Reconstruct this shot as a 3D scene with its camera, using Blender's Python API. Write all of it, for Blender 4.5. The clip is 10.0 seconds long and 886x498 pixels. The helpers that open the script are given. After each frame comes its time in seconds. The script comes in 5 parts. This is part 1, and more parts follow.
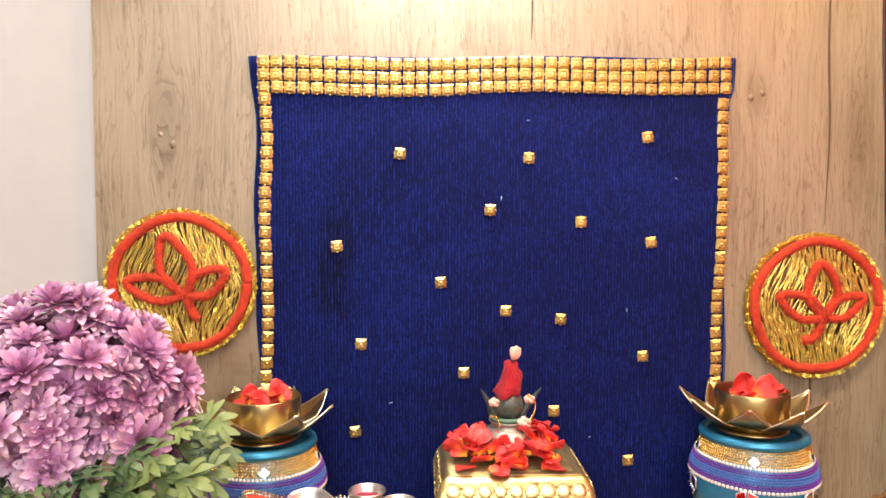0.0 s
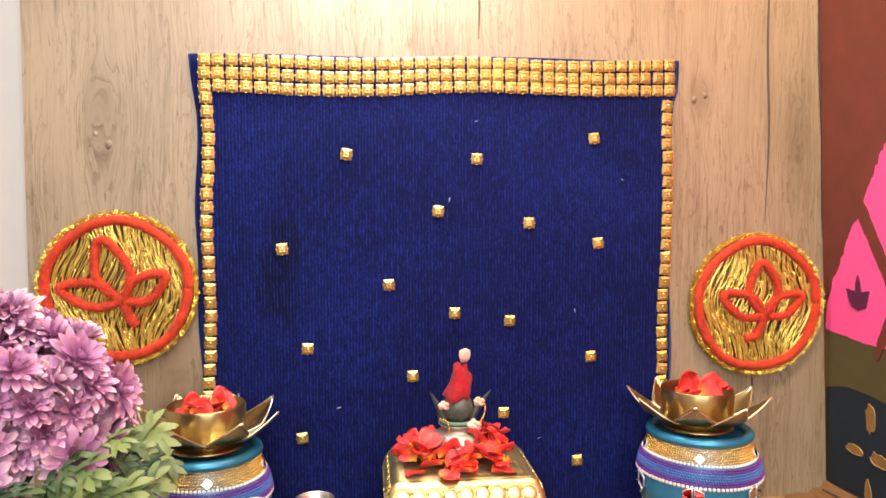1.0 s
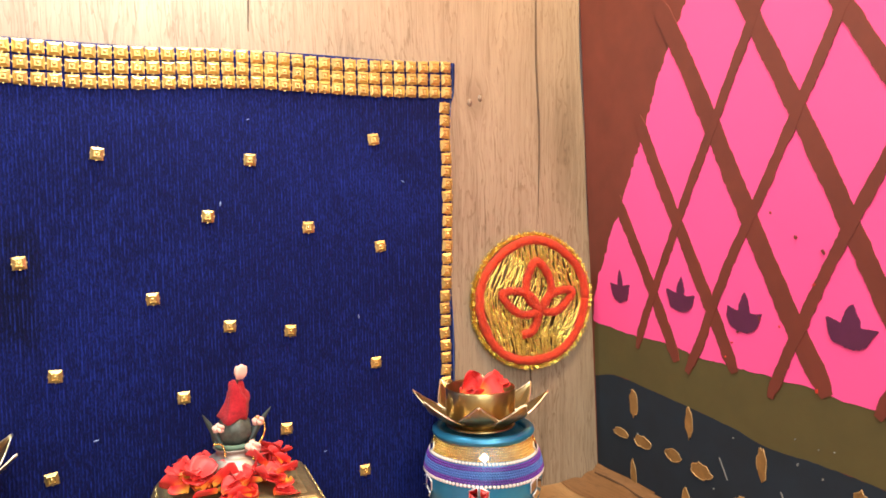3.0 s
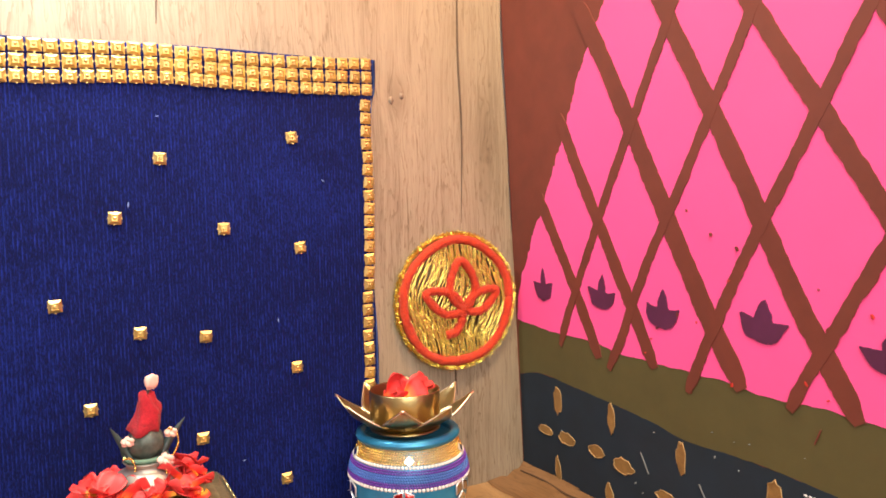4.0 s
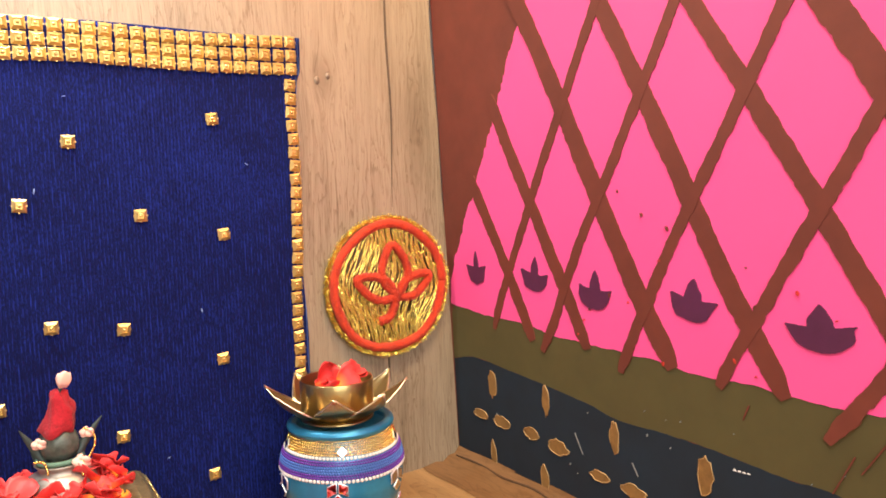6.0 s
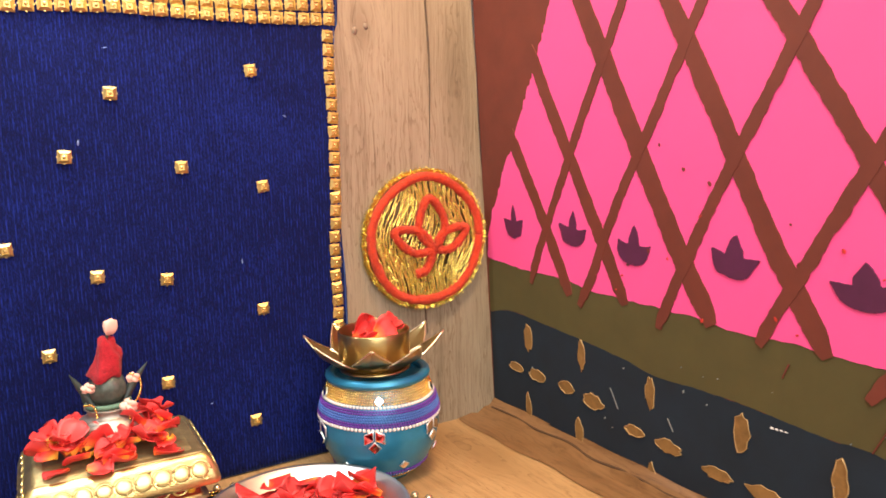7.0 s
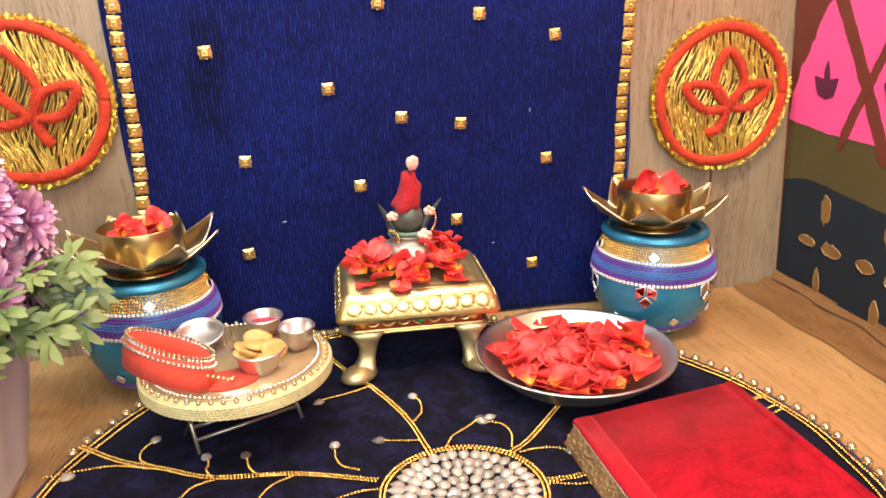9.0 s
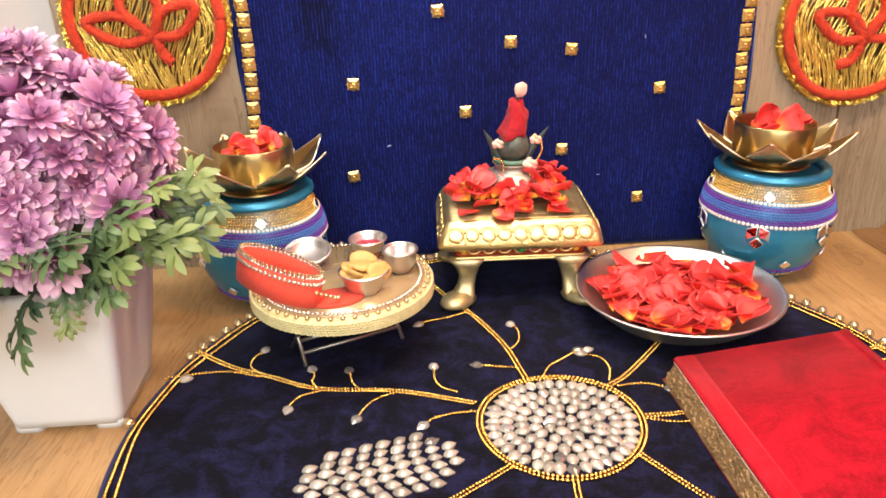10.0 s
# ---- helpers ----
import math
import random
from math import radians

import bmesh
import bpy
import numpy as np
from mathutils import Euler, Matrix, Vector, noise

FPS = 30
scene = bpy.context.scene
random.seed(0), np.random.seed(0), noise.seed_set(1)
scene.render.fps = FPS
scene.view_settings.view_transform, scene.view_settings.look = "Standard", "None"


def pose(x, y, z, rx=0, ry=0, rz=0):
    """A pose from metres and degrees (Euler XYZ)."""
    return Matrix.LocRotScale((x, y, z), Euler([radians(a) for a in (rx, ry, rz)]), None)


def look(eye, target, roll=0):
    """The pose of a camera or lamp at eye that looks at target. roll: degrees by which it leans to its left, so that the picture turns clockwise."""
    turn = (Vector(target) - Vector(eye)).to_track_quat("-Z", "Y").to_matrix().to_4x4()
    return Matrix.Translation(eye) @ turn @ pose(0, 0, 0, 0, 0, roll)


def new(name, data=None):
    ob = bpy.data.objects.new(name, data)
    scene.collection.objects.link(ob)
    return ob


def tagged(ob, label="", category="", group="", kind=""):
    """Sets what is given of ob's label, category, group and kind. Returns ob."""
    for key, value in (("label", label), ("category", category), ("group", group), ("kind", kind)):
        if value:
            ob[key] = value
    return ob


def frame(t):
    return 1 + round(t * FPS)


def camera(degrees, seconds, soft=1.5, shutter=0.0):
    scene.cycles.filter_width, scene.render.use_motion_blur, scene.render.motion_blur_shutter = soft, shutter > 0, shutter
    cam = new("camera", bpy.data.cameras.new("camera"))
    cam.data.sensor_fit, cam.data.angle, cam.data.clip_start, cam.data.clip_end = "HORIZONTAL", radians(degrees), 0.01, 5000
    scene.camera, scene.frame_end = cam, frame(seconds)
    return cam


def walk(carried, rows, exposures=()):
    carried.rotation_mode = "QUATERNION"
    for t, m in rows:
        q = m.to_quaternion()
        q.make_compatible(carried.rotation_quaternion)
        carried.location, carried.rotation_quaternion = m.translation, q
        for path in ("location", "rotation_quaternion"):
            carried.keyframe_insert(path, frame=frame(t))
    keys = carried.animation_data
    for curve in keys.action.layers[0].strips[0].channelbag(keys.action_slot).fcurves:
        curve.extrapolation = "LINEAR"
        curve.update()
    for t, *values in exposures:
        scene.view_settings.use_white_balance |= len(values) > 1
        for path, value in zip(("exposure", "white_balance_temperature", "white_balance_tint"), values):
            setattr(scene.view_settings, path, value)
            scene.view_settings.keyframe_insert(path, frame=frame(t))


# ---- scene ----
cam = camera(61.1, 10.0, 1.7)
PATH = [
    (0, (-0.086, -0.868, 0.36), (0.056, 1.124, 0.253), 0.1),
    (0.5, (-0.086, -0.865, 0.362), (0.11, 1.122, 0.252), -0.0),
    (1, (-0.085, -0.859, 0.36), (0.194, 1.119, 0.257), -0.1),
    (1.5, (-0.085, -0.852, 0.363), (0.311, 1.106, 0.257), -0.3),
    (2, (-0.082, -0.841, 0.365), (0.472, 1.078, 0.254), -0.5),
    (2.5, (-0.072, -0.834, 0.363), (0.624, 1.038, 0.255), -0.7),
    (4, (-0.053, -0.82, 0.365), (0.926, 0.92, 0.249), -1.2),
    (4.5, (-0.046, -0.815, 0.366), (1.009, 0.88, 0.247), -1.4),
    (5, (-0.045, -0.814, 0.363), (1.065, 0.846, 0.252), -1.5),
    (6.5, (-0.04, -0.804, 0.364), (1.075, 0.842, 0.146), -1.6),
    (7, (-0.04, -0.805, 0.364), (0.991, 0.884, 0.08), -1.6),
    (7.5, (-0.045, -0.809, 0.362), (0.85, 0.949, 0.037), -1.5),
    (8, (-0.047, -0.809, 0.362), (0.691, 1.004, -0.05), -1.7),
    (8.5, (-0.052, -0.809, 0.361), (0.531, 1.035, -0.147), -1.8),
    (9, (-0.06, -0.812, 0.36), (0.287, 1.054, -0.27), -1.8),
    (9.5, (-0.071, -0.815, 0.362), (0.029, 1.039, -0.38), -1.7),
    (10, (-0.073, -0.809, 0.36), (0.026, 1.02, -0.441), -1.9),
]
walk(cam, [(t, look(eye, target, roll)) for t, eye, target, roll in PATH], exposures=[(0, 0.0), (2.5, 0.03), (4.5, 0.10), (7.0, 0.04), (10, 0.14)])

# ---- world and lights ----
world = bpy.data.worlds.new("world")
scene.world = world
world.use_nodes = True
world.node_tree.nodes["Background"].inputs[0].default_value = (1.0, 0.95, 0.9, 1)
world.node_tree.nodes["Background"].inputs[1].default_value = 0.25


def area(name, eye, target, sx, sy, watts, colour, spread=180):
    d = bpy.data.lights.new(name, "AREA")
    d.shape, d.size, d.size_y, d.energy, d.color, d.spread = "RECTANGLE", sx, sy, watts, colour, radians(spread)
    ob = new(name, d)
    ob.matrix_world = look(eye, target)
    return ob


area("room_lamp", (-0.10, -2.10, 1.05), (-0.10, -0.20, 0.12), 2.0, 1.1, 47, (1.0, 0.985, 0.92))
area("ceiling_lamp", (-0.20, -0.90, 1.85), (-0.15, -0.40, 0.0), 0.8, 0.6, 30, (1.0, 0.975, 0.90))
area("led_strip_lamp", (-0.04, -0.060, 0.720), (-0.04, -0.02, 0.0), 0.24, 0.03, 2.4, (0.95, 0.98, 1.0))
area("warm_lamp", (0.34, -0.42, 1.05), (0.40, -0.08, 0.3), 0.12, 0.12, 7.2, (1.0, 0.60, 0.26))

# ---- materials ----


def mat(name):
    m = bpy.data.materials.new(name)
    m.use_nodes = True
    return m, m.node_tree, m.node_tree.nodes["Principled BSDF"]


def node(nt, kind, **kw):
    n = nt.nodes.new(kind)
    for k, v in kw.items():
        n.inputs[k].default_value = v
    return n


def coords(nt, scale=(1, 1, 1), space="Object"):
    tc = nt.nodes.new("ShaderNodeTexCoord")
    mp = nt.nodes.new("ShaderNodeMapping")
    mp.inputs["Scale"].default_value = scale
    nt.links.new(tc.outputs[space], mp.inputs[0])
    return mp.outputs[0]


def ramp(nt, fac, stops):
    r = nt.nodes.new("ShaderNodeValToRGB")
    e = r.color_ramp.elements
    while len(e) < len(stops):
        e.new(0.5)
    for el, (p, c) in zip(e, stops):
        el.position, el.color = p, (*c, 1)
    nt.links.new(fac, r.inputs[0])
    return r.outputs[0]


def bump(nt, b, height, strength, distance):
    n = nt.nodes.new("ShaderNodeBump")
    n.inputs["Strength"].default_value, n.inputs["Distance"].default_value = strength, distance
    nt.links.new(height, n.inputs["Height"])
    nt.links.new(n.outputs[0], b.inputs["Normal"])
    return n


def noise_of(nt, vec, scale, detail=4, rough=0.6, distortion=0.0):
    n = node(nt, "ShaderNodeTexNoise", Scale=scale, Detail=detail, Roughness=rough, Distortion=distortion)
    nt.links.new(vec, n.inputs["Vector"])
    return n.outputs["Fac"]


def plain(name, c, rough=0.5, metal=0.0, vary=0.25, grain=60, relief=0.0, distance=0.0005, sheen=0.0, coat=0.0, object_random=0.0):
    """A surface of one colour with a fine and a coarse variation of it, and some relief."""
    m, nt, b = mat(name)
    v = coords(nt)
    f1, f2 = noise_of(nt, v, grain), noise_of(nt, v, grain / 7, 2)
    add = nt.nodes.new("ShaderNodeMath")
    add.operation = "ADD"
    nt.links.new(f1, add.inputs[0]), nt.links.new(f2, add.inputs[1])
    half = nt.nodes.new("ShaderNodeMath")
    half.operation = "MULTIPLY"
    half.inputs[1].default_value = 0.5
    nt.links.new(add.outputs[0], half.inputs[0])
    fac = half.outputs[0]
    if object_random:
        info = nt.nodes.new("ShaderNodeObjectInfo")
        mx = nt.nodes.new("ShaderNodeMath")
        mx.operation = "MULTIPLY_ADD"
        mx.inputs[1].default_value = object_random
        nt.links.new(info.outputs["Random"], mx.inputs[0])
        nt.links.new(fac, mx.inputs[2])
        sub = nt.nodes.new("ShaderNodeMath")
        sub.operation = "SUBTRACT"
        sub.inputs[1].default_value = object_random / 2
        nt.links.new(mx.outputs[0], sub.inputs[0])
        fac = sub.outputs[0]
    lo, hi = [max(0, x * (1 - vary)) for x in c], [min(1, x * (1 + vary)) for x in c]
    nt.links.new(ramp(nt, fac, [(0.25, lo), (0.75, hi)]), b.inputs["Base Color"])
    b.inputs["Roughness"].default_value, b.inputs["Metallic"].default_value = rough, metal
    b.inputs["Sheen Weight"].default_value, b.inputs["Coat Weight"].default_value = sheen, coat
    if relief:
        bump(nt, b, f1, relief, distance)
    return m


def math_node(nt, op, a, b=None, c=None):
    n = nt.nodes.new("ShaderNodeMath")
    n.operation = op
    for k, v in enumerate((a, b, c)):
        if v is None:
            continue
        if isinstance(v, (int, float)):
            n.inputs[k].default_value = v
        else:
            nt.links.new(v, n.inputs[k])
    return n.outputs[0]


def wood(name, along, tint=(1, 1, 1), plainness=0.0, knots=(), figure=1.0):
    """Light oak laminate: long grain that parts round the knots, growth lines, dark hairlines and pores."""
    m, nt, b = mat(name)
    sep = nt.nodes.new("ShaderNodeSeparateXYZ")
    tc = nt.nodes.new("ShaderNodeTexCoord")
    nt.links.new(tc.outputs["Object"], sep.inputs[0])
    across, length = {"z": ("X", "Z"), "y": ("X", "Y")}[along]
    u, w = sep.outputs[across], sep.outputs[length]
    slow = noise_of(nt, coords(nt, {"z": (1, 1, 0.35), "y": (1, 0.35, 1)}[along]), 9, 2, 0.5)
    grain_u = math_node(nt, "MULTIPLY_ADD", slow, 0.030, u)
    halo = None
    for ku, kw, ru, rw, pull in knots:
        du, dw = math_node(nt, "SUBTRACT", u, ku), math_node(nt, "SUBTRACT", w, kw)
        qu, qw = math_node(nt, "DIVIDE", du, ru), math_node(nt, "DIVIDE", dw, rw)
        e = math_node(nt, "EXPONENT", math_node(nt, "MULTIPLY", math_node(nt, "ADD", math_node(nt, "MULTIPLY", qu, qu), math_node(nt, "MULTIPLY", qw, qw)), -1.0))
        grain_u = math_node(nt, "ADD", grain_u, math_node(nt, "MULTIPLY", math_node(nt, "MULTIPLY", du, e), -pull))
        halo = e if halo is None else math_node(nt, "MAXIMUM", halo, e)

    def vec(stretch):
        c = nt.nodes.new("ShaderNodeCombineXYZ")
        nt.links.new(grain_u, c.inputs[0])
        nt.links.new(math_node(nt, "MULTIPLY", w, stretch), c.inputs[1])
        return c.outputs[0]

    fine = noise_of(nt, vec(0.022), 520, 5, 0.7, 0.3)
    mid = noise_of(nt, vec(0.05), 120, 5, 0.65, 0.6)
    broad = noise_of(nt, vec(0.25), 14, 3, 0.5)
    total = math_node(nt, "MULTIPLY_ADD", fine, 0.34, math_node(nt, "MULTIPLY_ADD", mid, 0.30, math_node(nt, "MULTIPLY", broad, 0.36)))
    c = lambda *a: tuple(x * t for x, t in zip(a, tint))
    lo = 0.37 - 0.10 * plainness
    col = ramp(nt, total, [(lo, c(0.205, 0.148, 0.098)), (lo + 0.075 + 0.02 * plainness, c(0.290, 0.218, 0.148)), (0.50, c(0.345, 0.264, 0.182)), (0.62, c(0.400, 0.312, 0.220))])

    def darken(col, fac, weight):
        mul = nt.nodes.new("ShaderNodeMix")
        mul.data_type, mul.blend_type = "RGBA", "MULTIPLY"
        if isinstance(weight, float):
            mul.inputs["Factor"].default_value = weight
        else:
            nt.links.new(weight, mul.inputs["Factor"])
        nt.links.new(col, mul.inputs["A"]), nt.links.new(fac, mul.inputs["B"])
        return mul.outputs["Result"]

    for scale, stretch, cut_at, weight, dark in ((210, 0.030, 0.335, 0.55, (0.46, 0.41, 0.36)), (430, 0.05, 0.345, 0.60, (0.34, 0.29, 0.24)), (800, 0.04, 0.38, 0.35, (0.45, 0.40, 0.34))):
        pore = noise_of(nt, vec(stretch), scale, 3, 0.6, 0.7)
        col = darken(col, ramp(nt, pore, [(0.0, dark), (cut_at - 0.04, dark), (cut_at, (1, 1, 1)), (1, (1, 1, 1))]), weight * (1 - 0.6 * plainness))
    # growth lines: thin, uneven, closing into loops at the knots
    swing = noise_of(nt, vec(0.16), 34, 4, 0.6)
    order = math_node(nt, "FRACT", math_node(nt, "MULTIPLY_ADD", swing, 9.0, math_node(nt, "MULTIPLY", grain_u, 105.0)))
    lines = ramp(nt, order, [(0.0, (0.60, 0.54, 0.49)), (0.14, (0.82, 0.79, 0.76)), (0.34, (1, 1, 1)), (0.97, (1, 1, 1))])
    where = ramp(nt, noise_of(nt, vec(0.18), 26, 3, 0.6), [(0.33, (0.0, 0.0, 0.0)), (0.60, (figure, figure, figure))])
    if halo is not None:
        where = math_node(nt, "MAXIMUM", where, math_node(nt, "MULTIPLY", halo, 0.8))
    col = darken(col, lines, where)
    if halo is not None:
        col = darken(col, ramp(nt, math_node(nt, "MULTIPLY_ADD", halo, 0.75, math_node(nt, "MULTIPLY", mid, 0.5)), [(0.40, (1, 1, 1)), (0.95, (0.72, 0.69, 0.66))]), 0.8)
    nt.links.new(col, b.inputs["Base Color"])
    b.inputs["Roughness"].default_value = 0.42
    bump(nt, b, fine, 0.15, 0.0006)
    return m


def velvet(name, dark, light, ribs=0.0, patch=7.0, sheen=0.5, sheen_tint=(0.3, 0.4, 1, 1), nap=None, span=(0.52, 0.90)):
    """Pile cloth: brushed patches of two tones, with cords and glints painted on them where ribs is set."""
    m, nt, b = mat(name)
    v = coords(nt)
    big = noise_of(nt, v, patch, 7, 0.7, 0.8)
    fine = noise_of(nt, v, 420, 3)
    thread = noise_of(nt, coords(nt, (1, 1, 0.35)), 900, 3, 0.75)
    fac = nt.nodes.new("ShaderNodeMath")
    fac.operation = "MULTIPLY_ADD"
    fac.inputs[1].default_value = 0.8 if ribs else 0.35
    if ribs:
        calm = nt.nodes.new("ShaderNodeMath")
        calm.operation = "MULTIPLY"
        calm.inputs[1].default_value = 0.35
        nt.links.new(big, calm.inputs[0])
        big = calm.outputs[0]
    nt.links.new(thread if ribs else fine, fac.inputs[0]), nt.links.new(big, fac.inputs[2])
    nt.links.new(ramp(nt, fac.outputs[0], [(0.55 if ribs else span[0], dark), (0.92 if ribs else span[1], light)]), b.inputs["Base Color"])
    if nap:
        # a patch where the pile was brushed the other way
        tc = nt.nodes.new("ShaderNodeTexCoord")
        mp = nt.nodes.new("ShaderNodeMapping")
        mp.vector_type = "TEXTURE"
        mp.inputs["Location"].default_value, mp.inputs["Scale"].default_value = nap, (0.060, 1.0, 0.17)
        nt.links.new(tc.outputs["Object"], mp.inputs[0])
        ln = nt.nodes.new("ShaderNodeVectorMath")
        ln.operation = "LENGTH"
        nt.links.new(mp.outputs[0], ln.inputs[0])
        wob = nt.nodes.new("ShaderNodeMath")
        wob.operation = "MULTIPLY_ADD"
        wob.inputs[1].default_value = 1.1
        nt.links.new(noise_of(nt, v, 22, 6, 0.65), wob.inputs[0]), nt.links.new(ln.outputs["Value"], wob.inputs[2])
        mul = nt.nodes.new("ShaderNodeMix")
        mul.data_type, mul.blend_type = "RGBA", "MULTIPLY"
        mul.inputs["Factor"].default_value = 0.75
        nt.links.new(b.inputs["Base Color"].links[0].from_socket, mul.inputs["A"])
        nt.links.new(ramp(nt, wob.outputs[0], [(0.0, (0.25, 0.22, 0.25)), (0.78, (0.3, 0.28, 0.3)), (0.98, (1, 1, 1))]), mul.inputs["B"])
        nt.links.new(mul.outputs["Result"], b.inputs["Base Color"])
    b.inputs["Roughness"].default_value = 0.85
    b.inputs["Specular IOR Level"].default_value = 0.15
    b.inputs["Sheen Weight"].default_value, b.inputs["Sheen Roughness"].default_value = sheen, 0.35
    b.inputs["Sheen Tint"].default_value = sheen_tint
    if ribs:
        w = node(nt, "ShaderNodeTexWave", Scale=ribs, Distortion=0.5, Detail=2, **{"Detail Scale": 1.5})
        w.bands_direction = "X"
        nt.links.new(coords(nt, (1, 1, 0.12)), w.inputs["Vector"])
        # glints along the cord tops, painted into the base colour as short broken dashes
        crown_glint = ramp(nt, w.outputs["Fac"], [(0.55, (0, 0, 0)), (0.95, (1, 1, 1))])
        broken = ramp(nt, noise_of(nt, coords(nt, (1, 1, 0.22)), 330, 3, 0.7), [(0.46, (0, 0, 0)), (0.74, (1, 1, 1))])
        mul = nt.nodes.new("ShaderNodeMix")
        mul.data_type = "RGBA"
        nt.links.new(math_node(nt, "MULTIPLY", crown_glint, broken), mul.inputs["Factor"])
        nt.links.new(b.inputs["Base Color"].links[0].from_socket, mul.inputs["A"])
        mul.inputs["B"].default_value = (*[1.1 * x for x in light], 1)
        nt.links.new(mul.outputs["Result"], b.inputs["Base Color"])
        bump(nt, b, w.outputs["Fac"], 0.35, 0.0012)
    else:
        bump(nt, b, fine, 0.4, 0.0008)
    return m


def glassy(name, c, rough, metal):
    m, nt, b = mat(name)
    b.inputs["Base Color"].default_value = (*c, 1)
    b.inputs["Roughness"].default_value, b.inputs["Metallic"].default_value = rough, metal
    return m


def radial(name, stops, rough=0.6, reach=0.02, vary=0.3):
    """Colour by the distance from the object's origin, as a flower's petals pale towards their tips."""
    m, nt, b = mat(name)
    tc = nt.nodes.new("ShaderNodeTexCoord")
    ln = nt.nodes.new("ShaderNodeVectorMath")
    ln.operation = "LENGTH"
    nt.links.new(tc.outputs["Object"], ln.inputs[0])
    info = nt.nodes.new("ShaderNodeObjectInfo")
    sc = nt.nodes.new("ShaderNodeMath")
    sc.operation = "MULTIPLY_ADD"
    sc.inputs[1].default_value = 1 / reach
    off = nt.nodes.new("ShaderNodeMath")
    off.operation = "MULTIPLY_ADD"
    off.inputs[1].default_value, off.inputs[2].default_value = vary, -vary / 2
    nt.links.new(info.outputs["Random"], off.inputs[0])
    nt.links.new(ln.outputs["Value"], sc.inputs[0]), nt.links.new(off.outputs[0], sc.inputs[2])
    nt.links.new(ramp(nt, sc.outputs[0], stops), b.inputs["Base Color"])
    b.inputs["Roughness"].default_value = rough
    b.inputs["Subsurface Weight"].default_value = 0.12
    b.inputs["Subsurface Radius"].default_value = (0.003, 0.002, 0.002)
    bump(nt, b, noise_of(nt, coords(nt), 300), 0.2, 0.0004)
    return m


WOOD_WALL = wood("oak_laminate_upright", "z", (0.82, 0.825, 0.82), knots=((-0.335, 0.452, 0.024, 0.075, 1.25), (0.350, 0.495, 0.016, 0.030, 1.2), (-0.262, 0.150, 0.028, 0.10, 1.15), (0.474, 0.43, 0.018, 0.09, 0.9)))
WOOD_FLOOR = wood("oak_laminate_floor", "y", (1.16, 0.89, 0.55), 0.32, knots=((-0.27, -0.22, 0.03, 0.10, 1.1), (0.43, -0.10, 0.03, 0.12, 1.1)), figure=1.0)
WHITE_WALL = plain("white_wall_paint", (0.455, 0.435, 0.435), 0.7, vary=0.05, grain=30, relief=0.1)
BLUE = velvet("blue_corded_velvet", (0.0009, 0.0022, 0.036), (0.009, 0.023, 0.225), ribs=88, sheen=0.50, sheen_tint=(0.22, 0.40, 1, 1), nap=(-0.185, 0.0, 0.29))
NAVY_MAT = velvet("navy_mat_velvet", (0.0014, 0.0012, 0.0045), (0.014, 0.014, 0.062), patch=44, sheen=0.07, span=(0.62, 1.0))
RED_VELVET = velvet("red_velvet", (0.17, 0.001, 0.006), (0.42, 0.005, 0.018), patch=24, sheen=0.16, span=(0.50, 0.86), sheen_tint=(1, 0.3, 0.3, 1))
GOLD = plain("gold_foil", (0.66, 0.47, 0.17), 0.40, 0.85, 0.12, 300, 0.2, object_random=0.5)
GOLD_BEAD = plain("gold_bead", (0.95, 0.62, 0.17), 0.22, 1.0, 0.1, 100)
GOLD_THREAD = plain("gold_thread", (0.92, 0.69, 0.19), 0.26, 0.8, 0.25, 500)
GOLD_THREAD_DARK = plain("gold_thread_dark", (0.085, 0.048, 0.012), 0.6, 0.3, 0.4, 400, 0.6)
TINSEL = plain("gold_tinsel", (0.80, 0.56, 0.10), 0.25, 0.85, 0.4, 900)
CHENILLE = plain("red_chenille", (0.58, 0.045, 0.012), 0.95, 0, 0.50, 620, 1.0, 0.0020, sheen=0.08)
TEAL = plain("teal_metallic_paint", (0.034, 0.25, 0.43), 0.36, 0.45, 0.18, 120, 0.25, 0.0008, coat=0.15)
BRASS = plain("brass", (0.46, 0.345, 0.155), 0.30, 1.0, 0.18, 50, 0.06)
BRASS_EDGE = plain("polished_brass_edge", (0.98, 0.86, 0.62), 0.30, 1.0, 0.08, 50)
PURPLE = plain("purple_bead", (0.15, 0.040, 0.34), 0.3, 0.3, 0.2, 300)
VIOLET_BLUE = plain("blue_bead", (0.08, 0.18, 0.52), 0.3, 0.3, 0.2, 300)
PEARL = plain("white_pearl", (0.82, 0.76, 0.70), 0.2, 0.1, 0.06, 100, coat=0.4)
PEARL_GOLD = plain("bronze_pearl", (0.62, 0.47, 0.27), 0.18, 0.75, 0.15, 100, coat=0.3)
CRYSTAL = plain("milky_drop_gem", (0.43, 0.39, 0.335), 0.16, 0.35, 0.28, 160, coat=0.6, object_random=0.55)
CLEAR_GEM = plain("clear_grey_drop_gem", (0.36, 0.335, 0.31), 0.08, 0.4, 0.5, 300, coat=1.0, object_random=0.8)
SPARKLE = plain("sparkling_glass_bead", (0.80, 0.72, 0.62), 0.10, 0.85, 0.2, 500)
MIRROR = glassy("mirror", (0.86, 0.88, 0.9), 0.03, 1.0)
MIRROR_EDGE = plain("silver_mirror_edge", (0.8, 0.8, 0.8), 0.3, 0.8, 0.1, 100)
STEEL = plain("stainless_steel", (0.70, 0.67, 0.64), 0.36, 1.0, 0.08, 40, 0.03)
